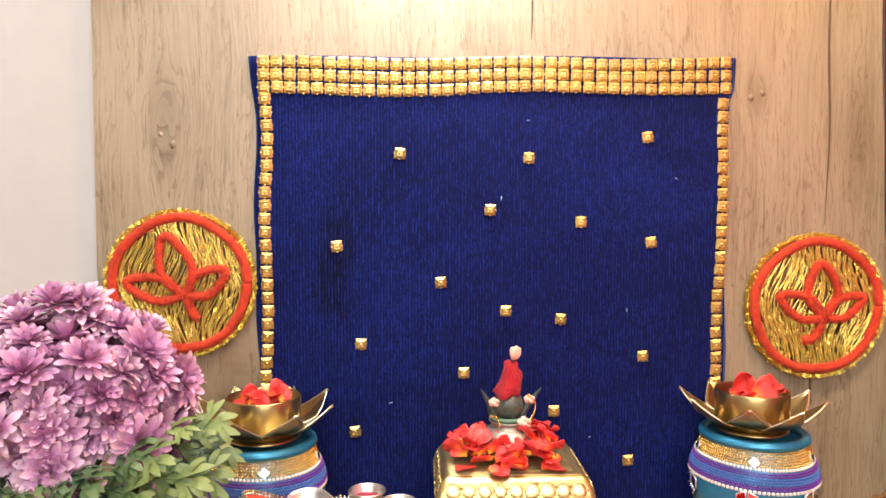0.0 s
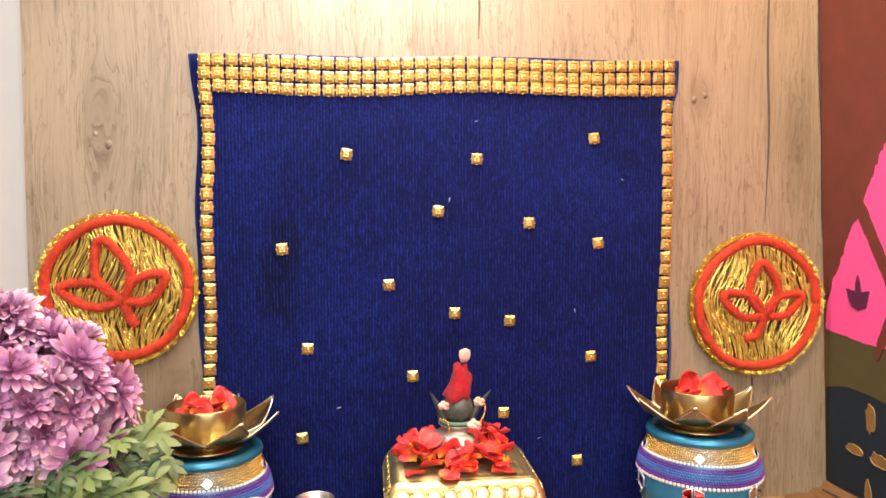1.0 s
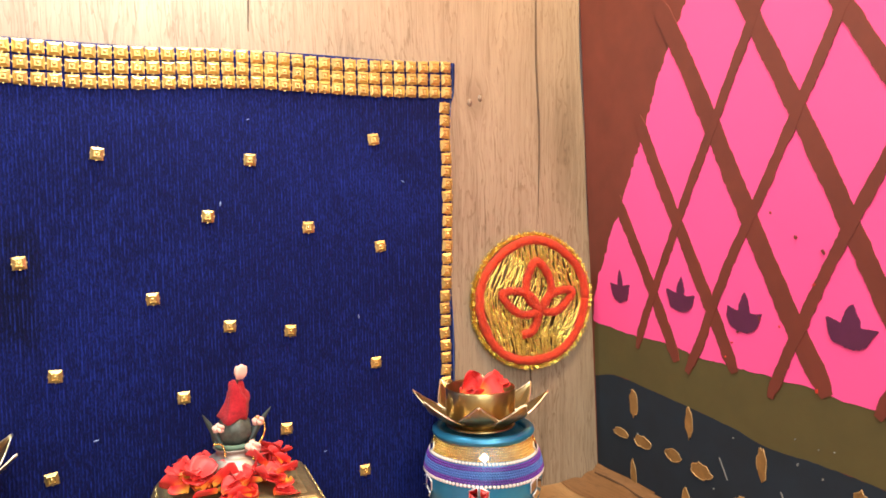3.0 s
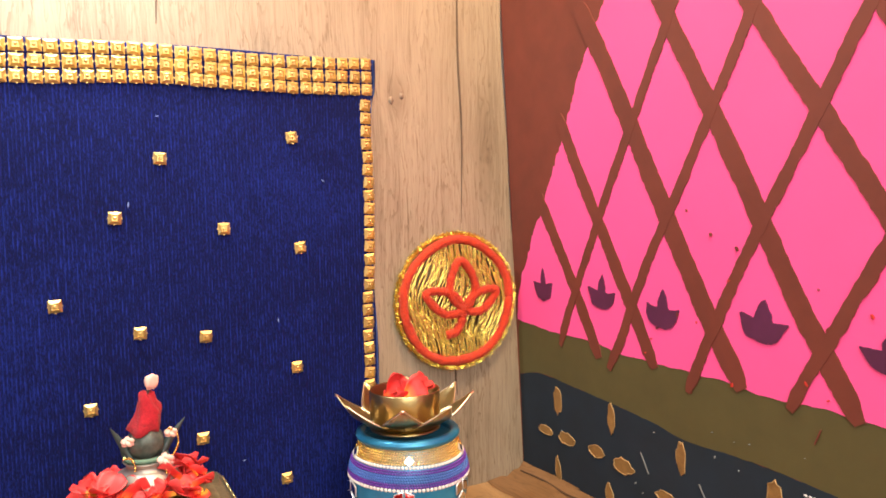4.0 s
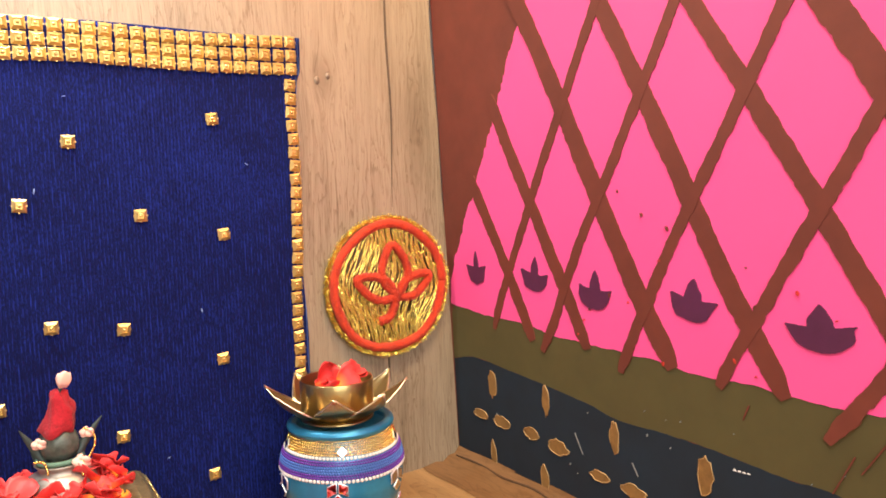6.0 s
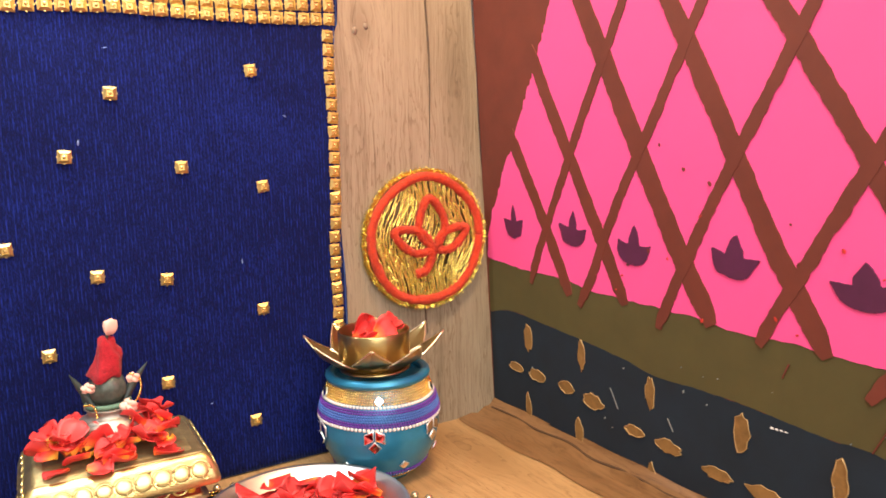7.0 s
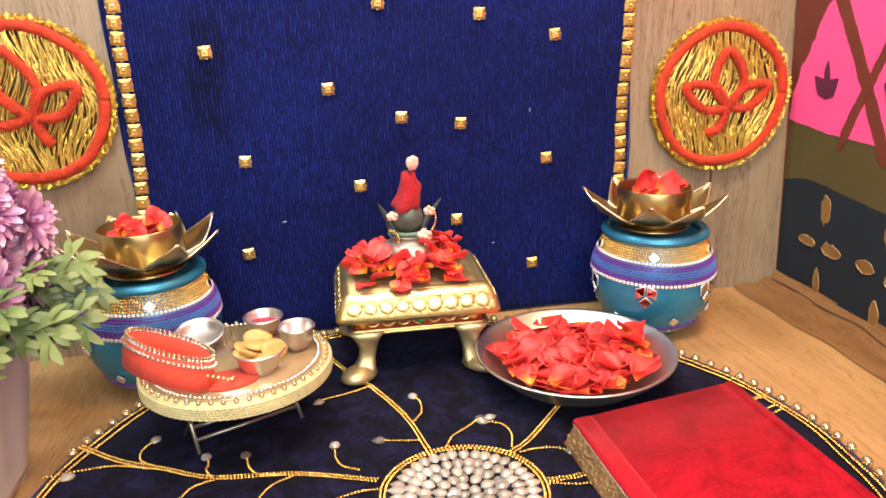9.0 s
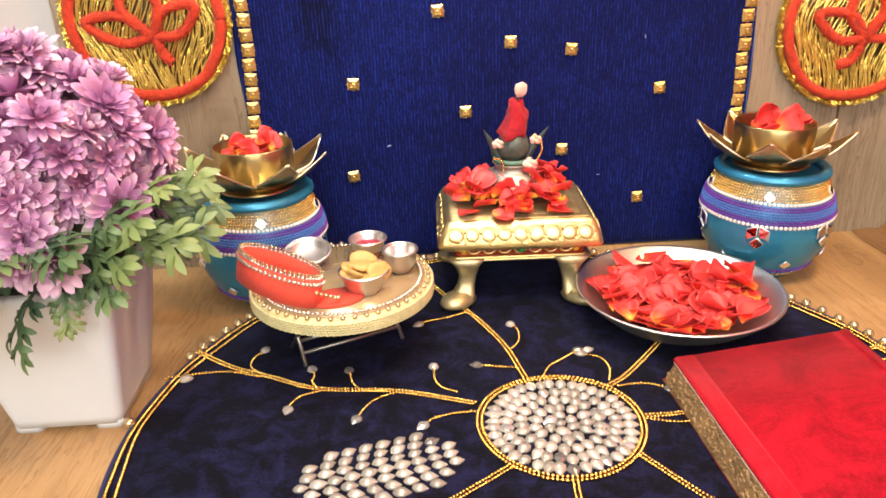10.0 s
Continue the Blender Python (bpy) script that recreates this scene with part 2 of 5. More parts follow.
SILVER = plain("tarnished_silver", (0.44, 0.40, 0.35), 0.52, 0.9, 0.35, 90, 0.2)
STOOL_GOLD = plain("embossed_gilt_sheet", (0.78, 0.62, 0.27), 0.34, 0.95, 0.2, 120, 0.5, 0.0008)
STOOL_DULL = plain("aged_gilt_sheet", (0.38, 0.30, 0.15), 0.50, 0.75, 0.45, 200, 0.9, 0.001)
LEG_GOLD = plain("painted_pale_gold", (0.48, 0.40, 0.22), 0.4, 0.75, 0.15, 60, 0.1)
RED_ENAMEL = plain("red_enamel", (0.26, 0.030, 0.014), 0.3, 0.3, 0.4, 140)
PINK = plain("pink_poster_paint", (0.95, 0.092, 0.33), 0.6, 0, 0.05, 14, 0.12)
BROWN = plain("brown_poster_paint", (0.150, 0.032, 0.020), 0.6, 0, 0.30, 30, 0.3)
OLIVE = plain("olive_poster_paint", (0.078, 0.064, 0.019), 0.75, 0, 0.22, 24, 0.25)
NAVY = plain("dark_navy_poster_paint", (0.0035, 0.012, 0.024), 0.85, 0, 0.5, 30, 0.25)
PLUM = plain("plum_poster_paint", (0.085, 0.012, 0.055), 0.6, 0, 0.3, 50, 0.3)
DULL_GOLD = plain("gold_poster_paint", (0.30, 0.165, 0.055), 0.5, 0.25, 0.45, 130, 0.5)
GOLD_RIM = plain("dried_gold_paint", (0.46, 0.30, 0.13), 0.45, 0.3, 0.35, 300, 0.4)
RED_SMEAR = plain("red_paint_smear", (0.50, 0.03, 0.02), 0.6, 0, 0.3, 200)
PAPER_GREY = plain("grey_scratch", (0.16, 0.17, 0.17), 0.7, 0, 0.2, 80)
PAPER_WHITE = plain("bare_white_scratch", (0.7, 0.7, 0.72), 0.7, 0, 0.1, 60)
WHITE_POT = plain("white_plastic", (0.66, 0.69, 0.71), 0.42, 0, 0.04, 20, 0.05)
ROSE = radial("red_rose_petal", [(0.0, (0.88, 0.42, 0.05)), (0.14, (0.80, 0.15, 0.030)), (0.36, (0.62, 0.024, 0.020)), (1.0, (0.68, 0.060, 0.058))], 0.5, 0.034, 0.5)
FLOWER = radial("mauve_fabric_petal", [(0.0, (0.38, 0.12, 0.28)), (0.4, (0.44, 0.17, 0.36)), (0.75, (0.52, 0.26, 0.44)), (1.0, (0.70, 0.47, 0.60))], 0.65, 0.021, 0.35)
LEAF = radial("green_plastic_leaf", [(0.0, (0.030, 0.055, 0.030)), (0.35, (0.050, 0.090, 0.042)), (0.7, (0.095, 0.150, 0.055)), (1.0, (0.20, 0.25, 0.080))], 0.5, 0.075, 0.75)
STEM = plain("green_stem", (0.06, 0.10, 0.035), 0.6, 0, 0.3, 60)
COCONUT = plain("dark_grey_green_husk", (0.11, 0.125, 0.105), 0.45, 0.3, 0.7, 160, 0.7, 0.001)
BETEL = plain("dark_dried_leaf", (0.045, 0.065, 0.060), 0.5, 0.1, 0.3, 80, 0.2)
RED_CLOTH = plain("dark_red_felt", (0.33, 0.006, 0.014), 0.95, 0, 0.6, 420, 1.0, 0.001, sheen=0.05)
ROSE_PALE = plain("pale_pink_cloth_flower", (0.80, 0.47, 0.38), 0.75, 0, 0.15, 150, 0.3)
RED_BAND = plain("red_felt_band", (0.70, 0.065, 0.035), 0.9, 0, 0.15, 300, 0.5, sheen=0.05)
LACE = plain("gold_lace_braid", (0.62, 0.55, 0.29), 0.5, 0.2, 0.3, 500, 0.8, 0.001)
TRAY_FACE = plain("beige_lacquered_tray", (0.34, 0.245, 0.13), 0.22, 0.1, 0.3, 60, 0.1, coat=0.5)
WIRE = plain("grey_metal_wire", (0.36, 0.33, 0.30), 0.35, 0.9, 0.1, 60)
SWEET = plain("amber_sweet", (0.58, 0.33, 0.10), 0.5, 0, 0.35, 160, 0.8, 0.001)
PAGES = plain("gilt_brocade_edge", (0.27, 0.165, 0.075), 0.5, 0.35, 0.6, 320, 0.8, 0.0015)
GREEN_GEM = plain("green_stone", (0.03, 0.22, 0.05), 0.15, 0, 0.2, 60)
AMBER_GEM = plain("amber_stone", (0.6, 0.28, 0.02), 0.15, 0, 0.2, 60)

# ---- geometry helpers ----


class Shape:
    """Vertices and faces gathered for one mesh."""

    def __init__(self):
        self.v, self.f = [], []

    def add(self, v, f, m=None):
        n = len(self.v)
        self.v += [tuple(m @ Vector(p)) for p in v] if m else [tuple(p) for p in v]
        self.f += [tuple(i + n for i in q) for q in f]
        return self


def mesh_of(name, sh, material, smooth=True):
    me = bpy.data.meshes.new(name)
    me.from_pydata(sh.v, [], sh.f)
    bm = bmesh.new()
    bm.from_mesh(me)
    bmesh.ops.recalc_face_normals(bm, faces=bm.faces)
    bm.to_mesh(me)
    bm.free()
    me.materials.append(material)
    for p in me.polygons:
        p.use_smooth = smooth
    return me


def put(name, me, parent=None, m=None, label=""):
    ob = new(name, me)
    if m is not None:
        ob.matrix_world = m
    if parent is not None:
        ob.parent = parent
        ob.matrix_parent_inverse = Matrix.Identity(4)
    return tagged(ob, label=label)


def part(name, sh, material, parent, label="", smooth=True, m=None):
    ob = put(name, mesh_of(name, sh, material, smooth), parent, m, label)
    return tagged(ob, kind="stuff") if name.startswith("bead_") else ob


def thing(name, m, label, category, group="", kind=""):
    ob = new(name)
    ob.empty_display_size = 0.02
    ob.matrix_world = m
    return tagged(ob, label, category, group, kind)


def lathe(profile, n=48):
    """Turns (radius, height) pairs round z."""
    sh = Shape()
    for r, z in profile:
        for i in range(n):
            a = 2 * math.pi * i / n
            sh.v.append((r * math.cos(a), r * math.sin(a), z))
    for k in range(len(profile) - 1):
        for i in range(n):
            j = (i + 1) % n
            sh.f.append((k * n + i, k * n + j, (k + 1) * n + j, (k + 1) * n + i))
    return sh


def bead(r, nu=7, nv=5, squash=1.0):
    v, f = [(0, 0, -r * squash)], []
    for k in range(1, nv):
        b = -math.pi / 2 + math.pi * k / nv
        for i in range(nu):
            a = 2 * math.pi * i / nu
            v.append((r * math.cos(b) * math.cos(a), r * math.cos(b) * math.sin(a), r * squash * math.sin(b)))
    v.append((0, 0, r * squash))
    for i in range(nu):
        j = (i + 1) % nu
        f.append((0, 1 + j, 1 + i))
        for k in range(nv - 2):
            f.append((1 + k * nu + i, 1 + k * nu + j, 1 + (k + 1) * nu + j, 1 + (k + 1) * nu + i))
        f.append((1 + (nv - 2) * nu + i, 1 + (nv - 2) * nu + j, len(v) - 1))
    return v, f


def tube(sh, pts, r, n=6, taper=None, rough=0.0, rng=None):
    """A round cord along pts."""
    pts = [Vector(p) for p in pts]
    base = len(sh.v)
    q = old = None
    for k, p in enumerate(pts):
        d = (pts[min(k + 1, len(pts) - 1)] - pts[max(k - 1, 0)])
        d = d.normalized() if d.length > 1e-9 else old
        q = d.to_track_quat("Z", "Y") if q is None else old.rotation_difference(d) @ q
        old = d
        rr = r * (taper(k / (len(pts) - 1)) if taper else 1)
        for i in range(n):
            a = 2 * math.pi * i / n
            w = rr * (1 + (rng.uniform(-rough, rough) if rng else 0))
            sh.v.append(tuple(p + q @ Vector((w * math.cos(a), w * math.sin(a), 0))))
    for k in range(len(pts) - 1):
        for i in range(n):
            j = (i + 1) % n
            sh.f.append((base + k * n + i, base + k * n + j, base + (k + 1) * n + j, base + (k + 1) * n + i))
    sh.f.append(tuple(base + i for i in range(n))[::-1])
    sh.f.append(tuple(base + (len(pts) - 1) * n + i for i in range(n)))
    return sh


def curve(pts, step):
    """Evenly spaced points of a smooth line through pts."""
    pts = [Vector(p) for p in pts]
    p = [2 * pts[0] - pts[1], *pts, 2 * pts[-1] - pts[-2]]
    dense = []
    for i in range(1, len(p) - 2):
        for k in range(24):
            t = k / 24
            dense.append(0.5 * (2 * p[i] + (p[i + 1] - p[i - 1]) * t + (2 * p[i - 1] - 5 * p[i] + 4 * p[i + 1] - p[i + 2]) * t * t + (3 * p[i] - p[i - 1] - 3 * p[i + 1] + p[i + 2]) * t ** 3))
    dense.append(pts[-1])
    out, left = [dense[0]], step
    for a, b in zip(dense, dense[1:]):
        d = (b - a).length
        while d >= left and d > 1e-9:
            a = a.lerp(b, left / d)
            out.append(a)
            d, left = (b - a).length, step
        left -= d
    return out


def strand(sh, pts, r, step=None, nu=6, nv=4):
    v, f = bead(r, nu, nv)
    for p in curve(pts, step or 2 * r):
        sh.add(v, f, Matrix.Translation(p))
    return sh


def ring_of_beads(R, z, r, n=None, nu=6, nv=4, wob=None):
    sh = Shape()
    v, f = bead(r, nu, nv)
    n = n or int(2 * math.pi * R / (2 * r))
    for i in range(n):
        a = 2 * math.pi * i / n
        sh.add(v, f, Matrix.Translation((R * math.cos(a), R * math.sin(a), z + (wob(a) if wob else 0))))
    return sh


def block(a, b, bevel=0.0, seg=2):
    bm = bmesh.new()
    bmesh.ops.create_cube(bm, size=1, matrix=Matrix.LocRotScale([(p + q) / 2 for p, q in zip(a, b)], None, [abs(q - p) for p, q in zip(a, b)]))
    if bevel:
        bmesh.ops.bevel(bm, geom=bm.edges[:], offset=bevel, segments=seg, profile=0.5, affect="EDGES")
    sh = Shape()
    bm.verts.ensure_lookup_table()
    sh.v = [tuple(v.co) for v in bm.verts]
    sh.f = [tuple(v.index for v in f.verts) for f in bm.faces]
    bm.free()
    return sh


def loft(rings):
    """Closed skin over rings of equal count, capped at both ends."""
    sh, n = Shape(), len(rings[0])
    for r in rings:
        sh.v += [tuple(p) for p in r]
    for k in range(len(rings) - 1):
        for i in range(n):
            j = (i + 1) % n
            sh.f.append((k * n + i, k * n + j, (k + 1) * n + j, (k + 1) * n + i))
    sh.f.append(tuple(range(n))[::-1])
    sh.f.append(tuple((len(rings) - 1) * n + i for i in range(n)))
    return sh


def rect_ring(x0, x1, y0, y1, z, r=0.004, seg=3):
    out = []
    for cx, cy, a0 in ((x1 - r, y1 - r, 0), (x0 + r, y1 - r, 90), (x0 + r, y0 + r, 180), (x1 - r, y0 + r, 270)):
        for k in range(seg + 1):
            a = radians(a0 + 90 * k / seg)
            out.append((cx + r * math.cos(a), cy + r * math.sin(a), z))
    return out


# ---- the setting ----
LEAN = 0.041


def wall_x(z):
    return 0.527 - LEAN * z


def structure(name, sh, material, label, smooth=False):
    return tagged(put(name, mesh_of(name, sh, material, smooth)), label=label, kind="structure")


def upright(outline, y0, y1):
    """A slab with an outline in x, z between two depths."""
    return loft([[(x, y0, z) for x, z in outline], [(x, y1, z) for x, z in outline]])


rng = random.Random(4)
structure("floor", block((-1.6, -2.4, -0.03), (1.2, 0.06, 0.0)), WOOD_FLOOR, "warm oak laminate floor")
structure("wall_back", block((-1.6, 0.016, 0.0), (1.2, 0.06, 1.9)), WHITE_WALL, "plain white painted wall behind the wooden panel")
edge = [(wall_x(z) - 0.0005 + 0.0022 * math.sin(z * 9) + 0.0012 * math.sin(31 * z), z) for z in [i * 0.05 for i in range(23)]]
structure("wood_panel", upright([(-0.4145, 0.0), *edge, (-0.4145, 1.1)], 0.0, 0.015), WOOD_WALL, "light oak laminate panel with dark grain and knots")
structure("wall_left", block((-1.64, -2.4, 0.0), (-1.6, 0.06, 1.9)), WHITE_WALL, "plain white painted side wall")
structure("wall_front", block((-1.6, -2.44, 0.0), (1.2, -2.4, 1.9)), WHITE_WALL, "plain white painted wall")
structure("wall_far_right", block((1.2, -2.4, 0.0), (1.24, 0.06, 1.9)), WHITE_WALL, "plain white painted side wall")
structure("ceiling", block((-1.64, -2.44, 1.9), (1.24, 0.06, 1.94)), WHITE_WALL, "plain white painted ceiling")

# knots and a long crack in the laminate
for x, z, r in ((0.341, 0.492, 0.0042), (0.355, 0.4975, 0.0036), (-0.329, 0.432, 0.0045), (-0.342, 0.443, 0.003)):
    sh = Shape()
    ring = [(x + r * (0.7 + 0.3 * rng.random()) * math.cos(a), 0, z + 1.3 * r * (0.7 + 0.3 * rng.random()) * math.sin(a)) for a in [i * math.pi / 7 for i in range(14)]]
    sh = loft([[(p[0], -0.0003, p[2]) for p in ring], [(p[0], 0.002, p[2]) for p in ring]])
    part("knot", sh, plain("dark_knot", (0.24, 0.18, 0.13), 0.6, 0, 0.5, 400), bpy.data.objects["wood_panel"], "small dark knot")
for pts in ([(0.079, 0.70), (0.0775, 0.63), (0.079, 0.59), (0.077, 0.555)], [(0.437, 0.72), (0.434, 0.56), (0.438, 0.46), (0.4365, 0.34)], [(0.425, 0.2), (0.4235, 0.15), (0.425, 0.12)]):
    sh = tube(Shape(), curve([(x + 0.0008 * math.sin(70 * z), -0.0001, z) for x, z in pts], 0.006), 0.0012, 5, taper=lambda t: 0.3 + math.sin(math.pi * t))
    part("crack", sh, plain("dark_crack", (0.085, 0.052, 0.032), 0.7, 0, 0.3, 300), bpy.data.objects["wood_panel"], "thin dark crack in the grain")

# painted side wall: a brown ground that leans inwards, with paint laid on it
yy = (-1.35, 0.0)
sh = loft([[(wall_x(0), yy[0], 0), (wall_x(0), yy[1], 0), (wall_x(0) + 0.02, yy[1], 0), (wall_x(0) + 0.02, yy[0], 0)],
           [(wall_x(1.1), yy[0], 1.1), (wall_x(1.1), yy[1], 1.1), (wall_x(1.1) + 0.02, yy[1], 1.1), (wall_x(1.1) + 0.02, yy[0], 1.1)]])
wall_right = structure("wall_right", sh, BROWN, "side wall hand-painted with pink lattice above olive and navy bands")


def paint(name, outline, height, material, label="", thick=0.0006):
    """A flat patch of paint on the side wall: an outline in y, z, raised by height."""
    rings = []
    for h in (-0.0005, height):
        rings.append([(wall_x(z) - h, y, z) for y, z in outline])
    return part(name, loft(rings), material, wall_right, label, smooth=False)


def rag(pts, amount, step=0.006):
    """A hand-painted edge: the line through pts, a little uneven."""
    out, last = [], 0
    for p in curve([(0, y, z) for y, z in pts], step):
        last = 0.55 * last + rng.uniform(-amount, amount)
        out.append((p.y + last * 0.5, p.z + last))
    return out


left_edge = [(-0.004, 0.213), (-0.0106, 0.2506), (-0.0238, 0.2809), (-0.0417, 0.3141), (-0.0613, 0.3459), (-0.0775, 0.3731), (-0.0959, 0.4057), (-0.1223, 0.4553), (-0.1346, 0.482), (-0.1518, 0.5131), (-0.1669, 0.5373), (-0.197, 0.585), (-0.23, 0.65), (-0.28, 0.75)]
bottom_edge = [(-0.85, 0.189), (-0.70, 0.188), (-0.5448, 0.1874), (-0.5218, 0.1861), (-0.4795, 0.1871), (-0.4496, 0.1895), (-0.404, 0.1895), (-0.3736, 0.1888), (-0.3521, 0.1925), (-0.2885, 0.1950), (-0.2145, 0.1968), (-0.1584, 0.2025), (-0.0806, 0.2053), (-0.006, 0.2115)]
navy_edge = [(-0.0035, 0.1385), (-0.0439, 0.1465), (-0.079, 0.1460), (-0.113, 0.1428), (-0.1866, 0.1368), (-0.246, 0.1301), (-0.2885, 0.1232), (-0.3462, 0.1237), (-0.393, 0.1230), (-0.4664, 0.1180), (-0.4987, 0.1182), (-0.5459, 0.1150), (-0.7, 0.117), (-0.85, 0.118)]
paint("pink_field", rag(left_edge, 0.0021, 0.0045) + [(-0.85, 0.75)] + rag(bottom_edge, 0.0009), 0.0008, PINK, "bright pink painted field")
paint("olive_band", [(-0.0032, 0.150), (-0.005, 0.2)] + [(y, z + 0.002) for y, z in rag(bottom_edge, 0.0006)][::-1] + rag(navy_edge, 0.0005)[::-1], 0.0004, OLIVE, "olive green painted band")
paint("navy_band", [(-0.002, 0.012), (-0.85, 0.012)] + rag(navy_edge, 0.0006)[::-1], 0.0006, NAVY, "dark navy painted band")
STRIPES = [
    ([(-0.066, 0.375), (-0.0768, 0.3502), (-0.1094, 0.2925), (-0.1468, 0.2221), (-0.164, 0.186)], 0.0084),
    ([(-0.110, 0.468), (-0.1303, 0.4229), (-0.1735, 0.3396), (-0.2112, 0.2687), (-0.2525, 0.1878)], 0.0087),
    ([(-0.150, 0.59), (-0.1813, 0.5346), (-0.2161, 0.4685), (-0.2541, 0.3913), (-0.3118, 0.275), (-0.3601, 0.1892)], 0.0112),
    ([(-0.235, 0.64), (-0.2989, 0.5149), (-0.3584, 0.4006), (-0.4154, 0.2834), (-0.4584, 0.2076), (-0.4729, 0.1829)], 0.0097),
    ([(-0.33, 0.61), (-0.4045, 0.4946), (-0.4767, 0.3803), (-0.5285, 0.2926), (-0.595, 0.185)], 0.0085),
    ([(-0.43, 0.61), (-0.5275, 0.4595), (-0.695, 0.18)], 0.0115),
    ([(-0.0943, 0.1901), (-0.1082, 0.2243), (-0.1491, 0.3009), (-0.1995, 0.394), (-0.2557, 0.4908), (-0.335, 0.63)], 0.0057),
    ([(-0.1800, 0.1767), (-0.2002, 0.2107), (-0.2451, 0.2992), (-0.3116, 0.4095), (-0.3652, 0.5022), (-0.435, 0.63)], 0.0058),
    ([(-0.2953, 0.1739), (-0.3019, 0.1893), (-0.3626, 0.305), (-0.4153, 0.3926), (-0.4675, 0.4825), (-0.55, 0.62)], 0.0060),
    ([(-0.4085, 0.1822), (-0.4249, 0.2111), (-0.4843, 0.311), (-0.5359, 0.3953), (-0.655, 0.605)], 0.0062),
    ([(-0.5044, 0.1582), (-0.5293, 0.191), (-0.5538, 0.2258), (-0.655, 0.395), (-0.755, 0.575)], 0.0064)]
for k, (pts, half) in enumerate(STRIPES):
    mid = curve([(0, y, z) for y, z in pts], 0.0038)
    a, b, w1, w2 = [], [], 0, 0
    for i, p in enumerate(mid):
        d = (mid[min(i + 1, len(mid) - 1)] - mid[max(i - 1, 0)]).normalized()
        n = Vector((0, -d.z, d.y))
        w1, w2 = 0.5 * w1 + rng.uniform(-0.0009, 0.0009), 0.5 * w2 + rng.uniform(-0.0006, 0.0006)
        end = min(1.0, 0.55 + 0.1 * min(i, len(mid) - 1 - i))
        a.append(p + n * (half * end + w1)), b.append(p - n * (half * end + w2))
    sh = Shape()
    for p, q in zip(a, b):
        h = 0.0013 + 0.00007 * k
        sh.v += [(wall_x(p.z) - h, p.y, p.z), (wall_x(q.z) - h, q.y, q.z), (wall_x(p.z) + 0.001, p.y, p.z), (wall_x(q.z) + 0.001, q.y, q.z)]
    for i in range(len(a) - 1):
        n = 4 * i
        sh.f += [(n, n + 1, n + 5, n + 4), (n, n + 4, n + 6, n + 2), (n + 1, n + 3, n + 7, n + 5)]
    part("stripe", sh, BROWN, wall_right, "brown brushed lattice stripe", smooth=False)
for y, z, wide, tall, lean, broad in ((-0.0650, 0.2590, 0.0200, 0.0235, 0, 0.62), (-0.1725, 0.2590, 0.0220, 0.0225, 7, 0.72), (-0.2645, 0.2500, 0.0240, 0.0230, 5, 0.78), (-0.3835, 0.2525, 0.0252, 0.0225, 8, 0.92), (-0.5010, 0.2430, 0.0278, 0.0215, -4, 1.0)):
    # a three-lobed leaf print: a broad pointed middle lobe over a bowl of two side lobes
    half = [(0.0, 1.04), (0.14 * broad, 0.92), (0.27 * broad, 0.70), (0.36 * broad, 0.45), (0.40 * broad, 0.24), (0.62, 0.27), (0.98, 0.34), (0.97, 0.18), (0.84, -0.20), (0.60, -0.52), (0.30, -0.66)]
    ring = half + [(0.0, -0.68)] + [(-u, v) for u, v in half[:0:-1]]
    turn = radians(lean)
    lobes = []
    for u, v in ring:
        u, v = wide * u * (1 + rng.uniform(-0.09, 0.09)), tall * v * (1 + rng.uniform(-0.07, 0.07))
        lobes.append((0, y - u * math.cos(turn) - v * math.sin(turn), z - u * math.sin(turn) + v * math.cos(turn)))
    lobes = [(p.y + rng.uniform(-0.0003, 0.0003), p.z + rng.uniform(-0.0003, 0.0003)) for p in curve(lobes + lobes[:1], 0.0022)[:-1]]
    paint("leaf_print", lobes, 0.0020, PLUM, "dark plum three-lobed leaf print")
for y, z, hy, hz in ((-0.0826, 0.1195, 0.0075, 0.019), (-0.1803, 0.119, 0.006, 0.0175), (-0.0782, 0.0263, 0.0055, 0.019), (-0.1725, 0.0235, 0.0065, 0.0195), (-0.283, 0.1027, 0.006, 0.018), (-0.2832, 0.009, 0.006, 0.018), (-0.3915, 0.0957, 0.0085, 0.02), (-0.484, 0.084, 0.007, 0.019), (-0.389, 0.010, 0.007, 0.018),
                     (-0.0559, 0.0745, 0.0135, 0.006), (-0.0982, 0.074, 0.0155, 0.0075), (-0.1524, 0.073, 0.0135, 0.0075), (-0.1976, 0.0695, 0.016, 0.0085), (-0.2608, 0.0543, 0.0145, 0.006), (-0.305, 0.0528, 0.0175, 0.007), (-0.3655, 0.046, 0.017, 0.006), (-0.4158, 0.0465, 0.019, 0.007)):
    dash = []
    for a in range(18):
        t = 2 * math.pi * a / 18
        c, s = math.cos(t), math.sin(t)
        k = 1 + rng.uniform(-0.16, 0.16)
        dash.append((y - hy * k * math.copysign(abs(c) ** (1.35 if hy < hz else 1.0), c), z + hz * k * math.copysign(abs(s) ** (1.0 if hy < hz else 1.2), s)))
    dab = paint("dash", dash, 0.0012, DULL_GOLD, "dull gold brush dab")
    pts = [(wall_x(b) - 0.0012, a, b) for a, b in dash[rng.randrange(18):] + dash[:rng.randrange(6, 16)]]
    put("dried_rim", mesh_of("dried_rim", tube(Shape(), pts, 0.0006, 4, rough=0.6, rng=rng), GOLD_RIM), dab, None, "paler ridge of dried gold paint")
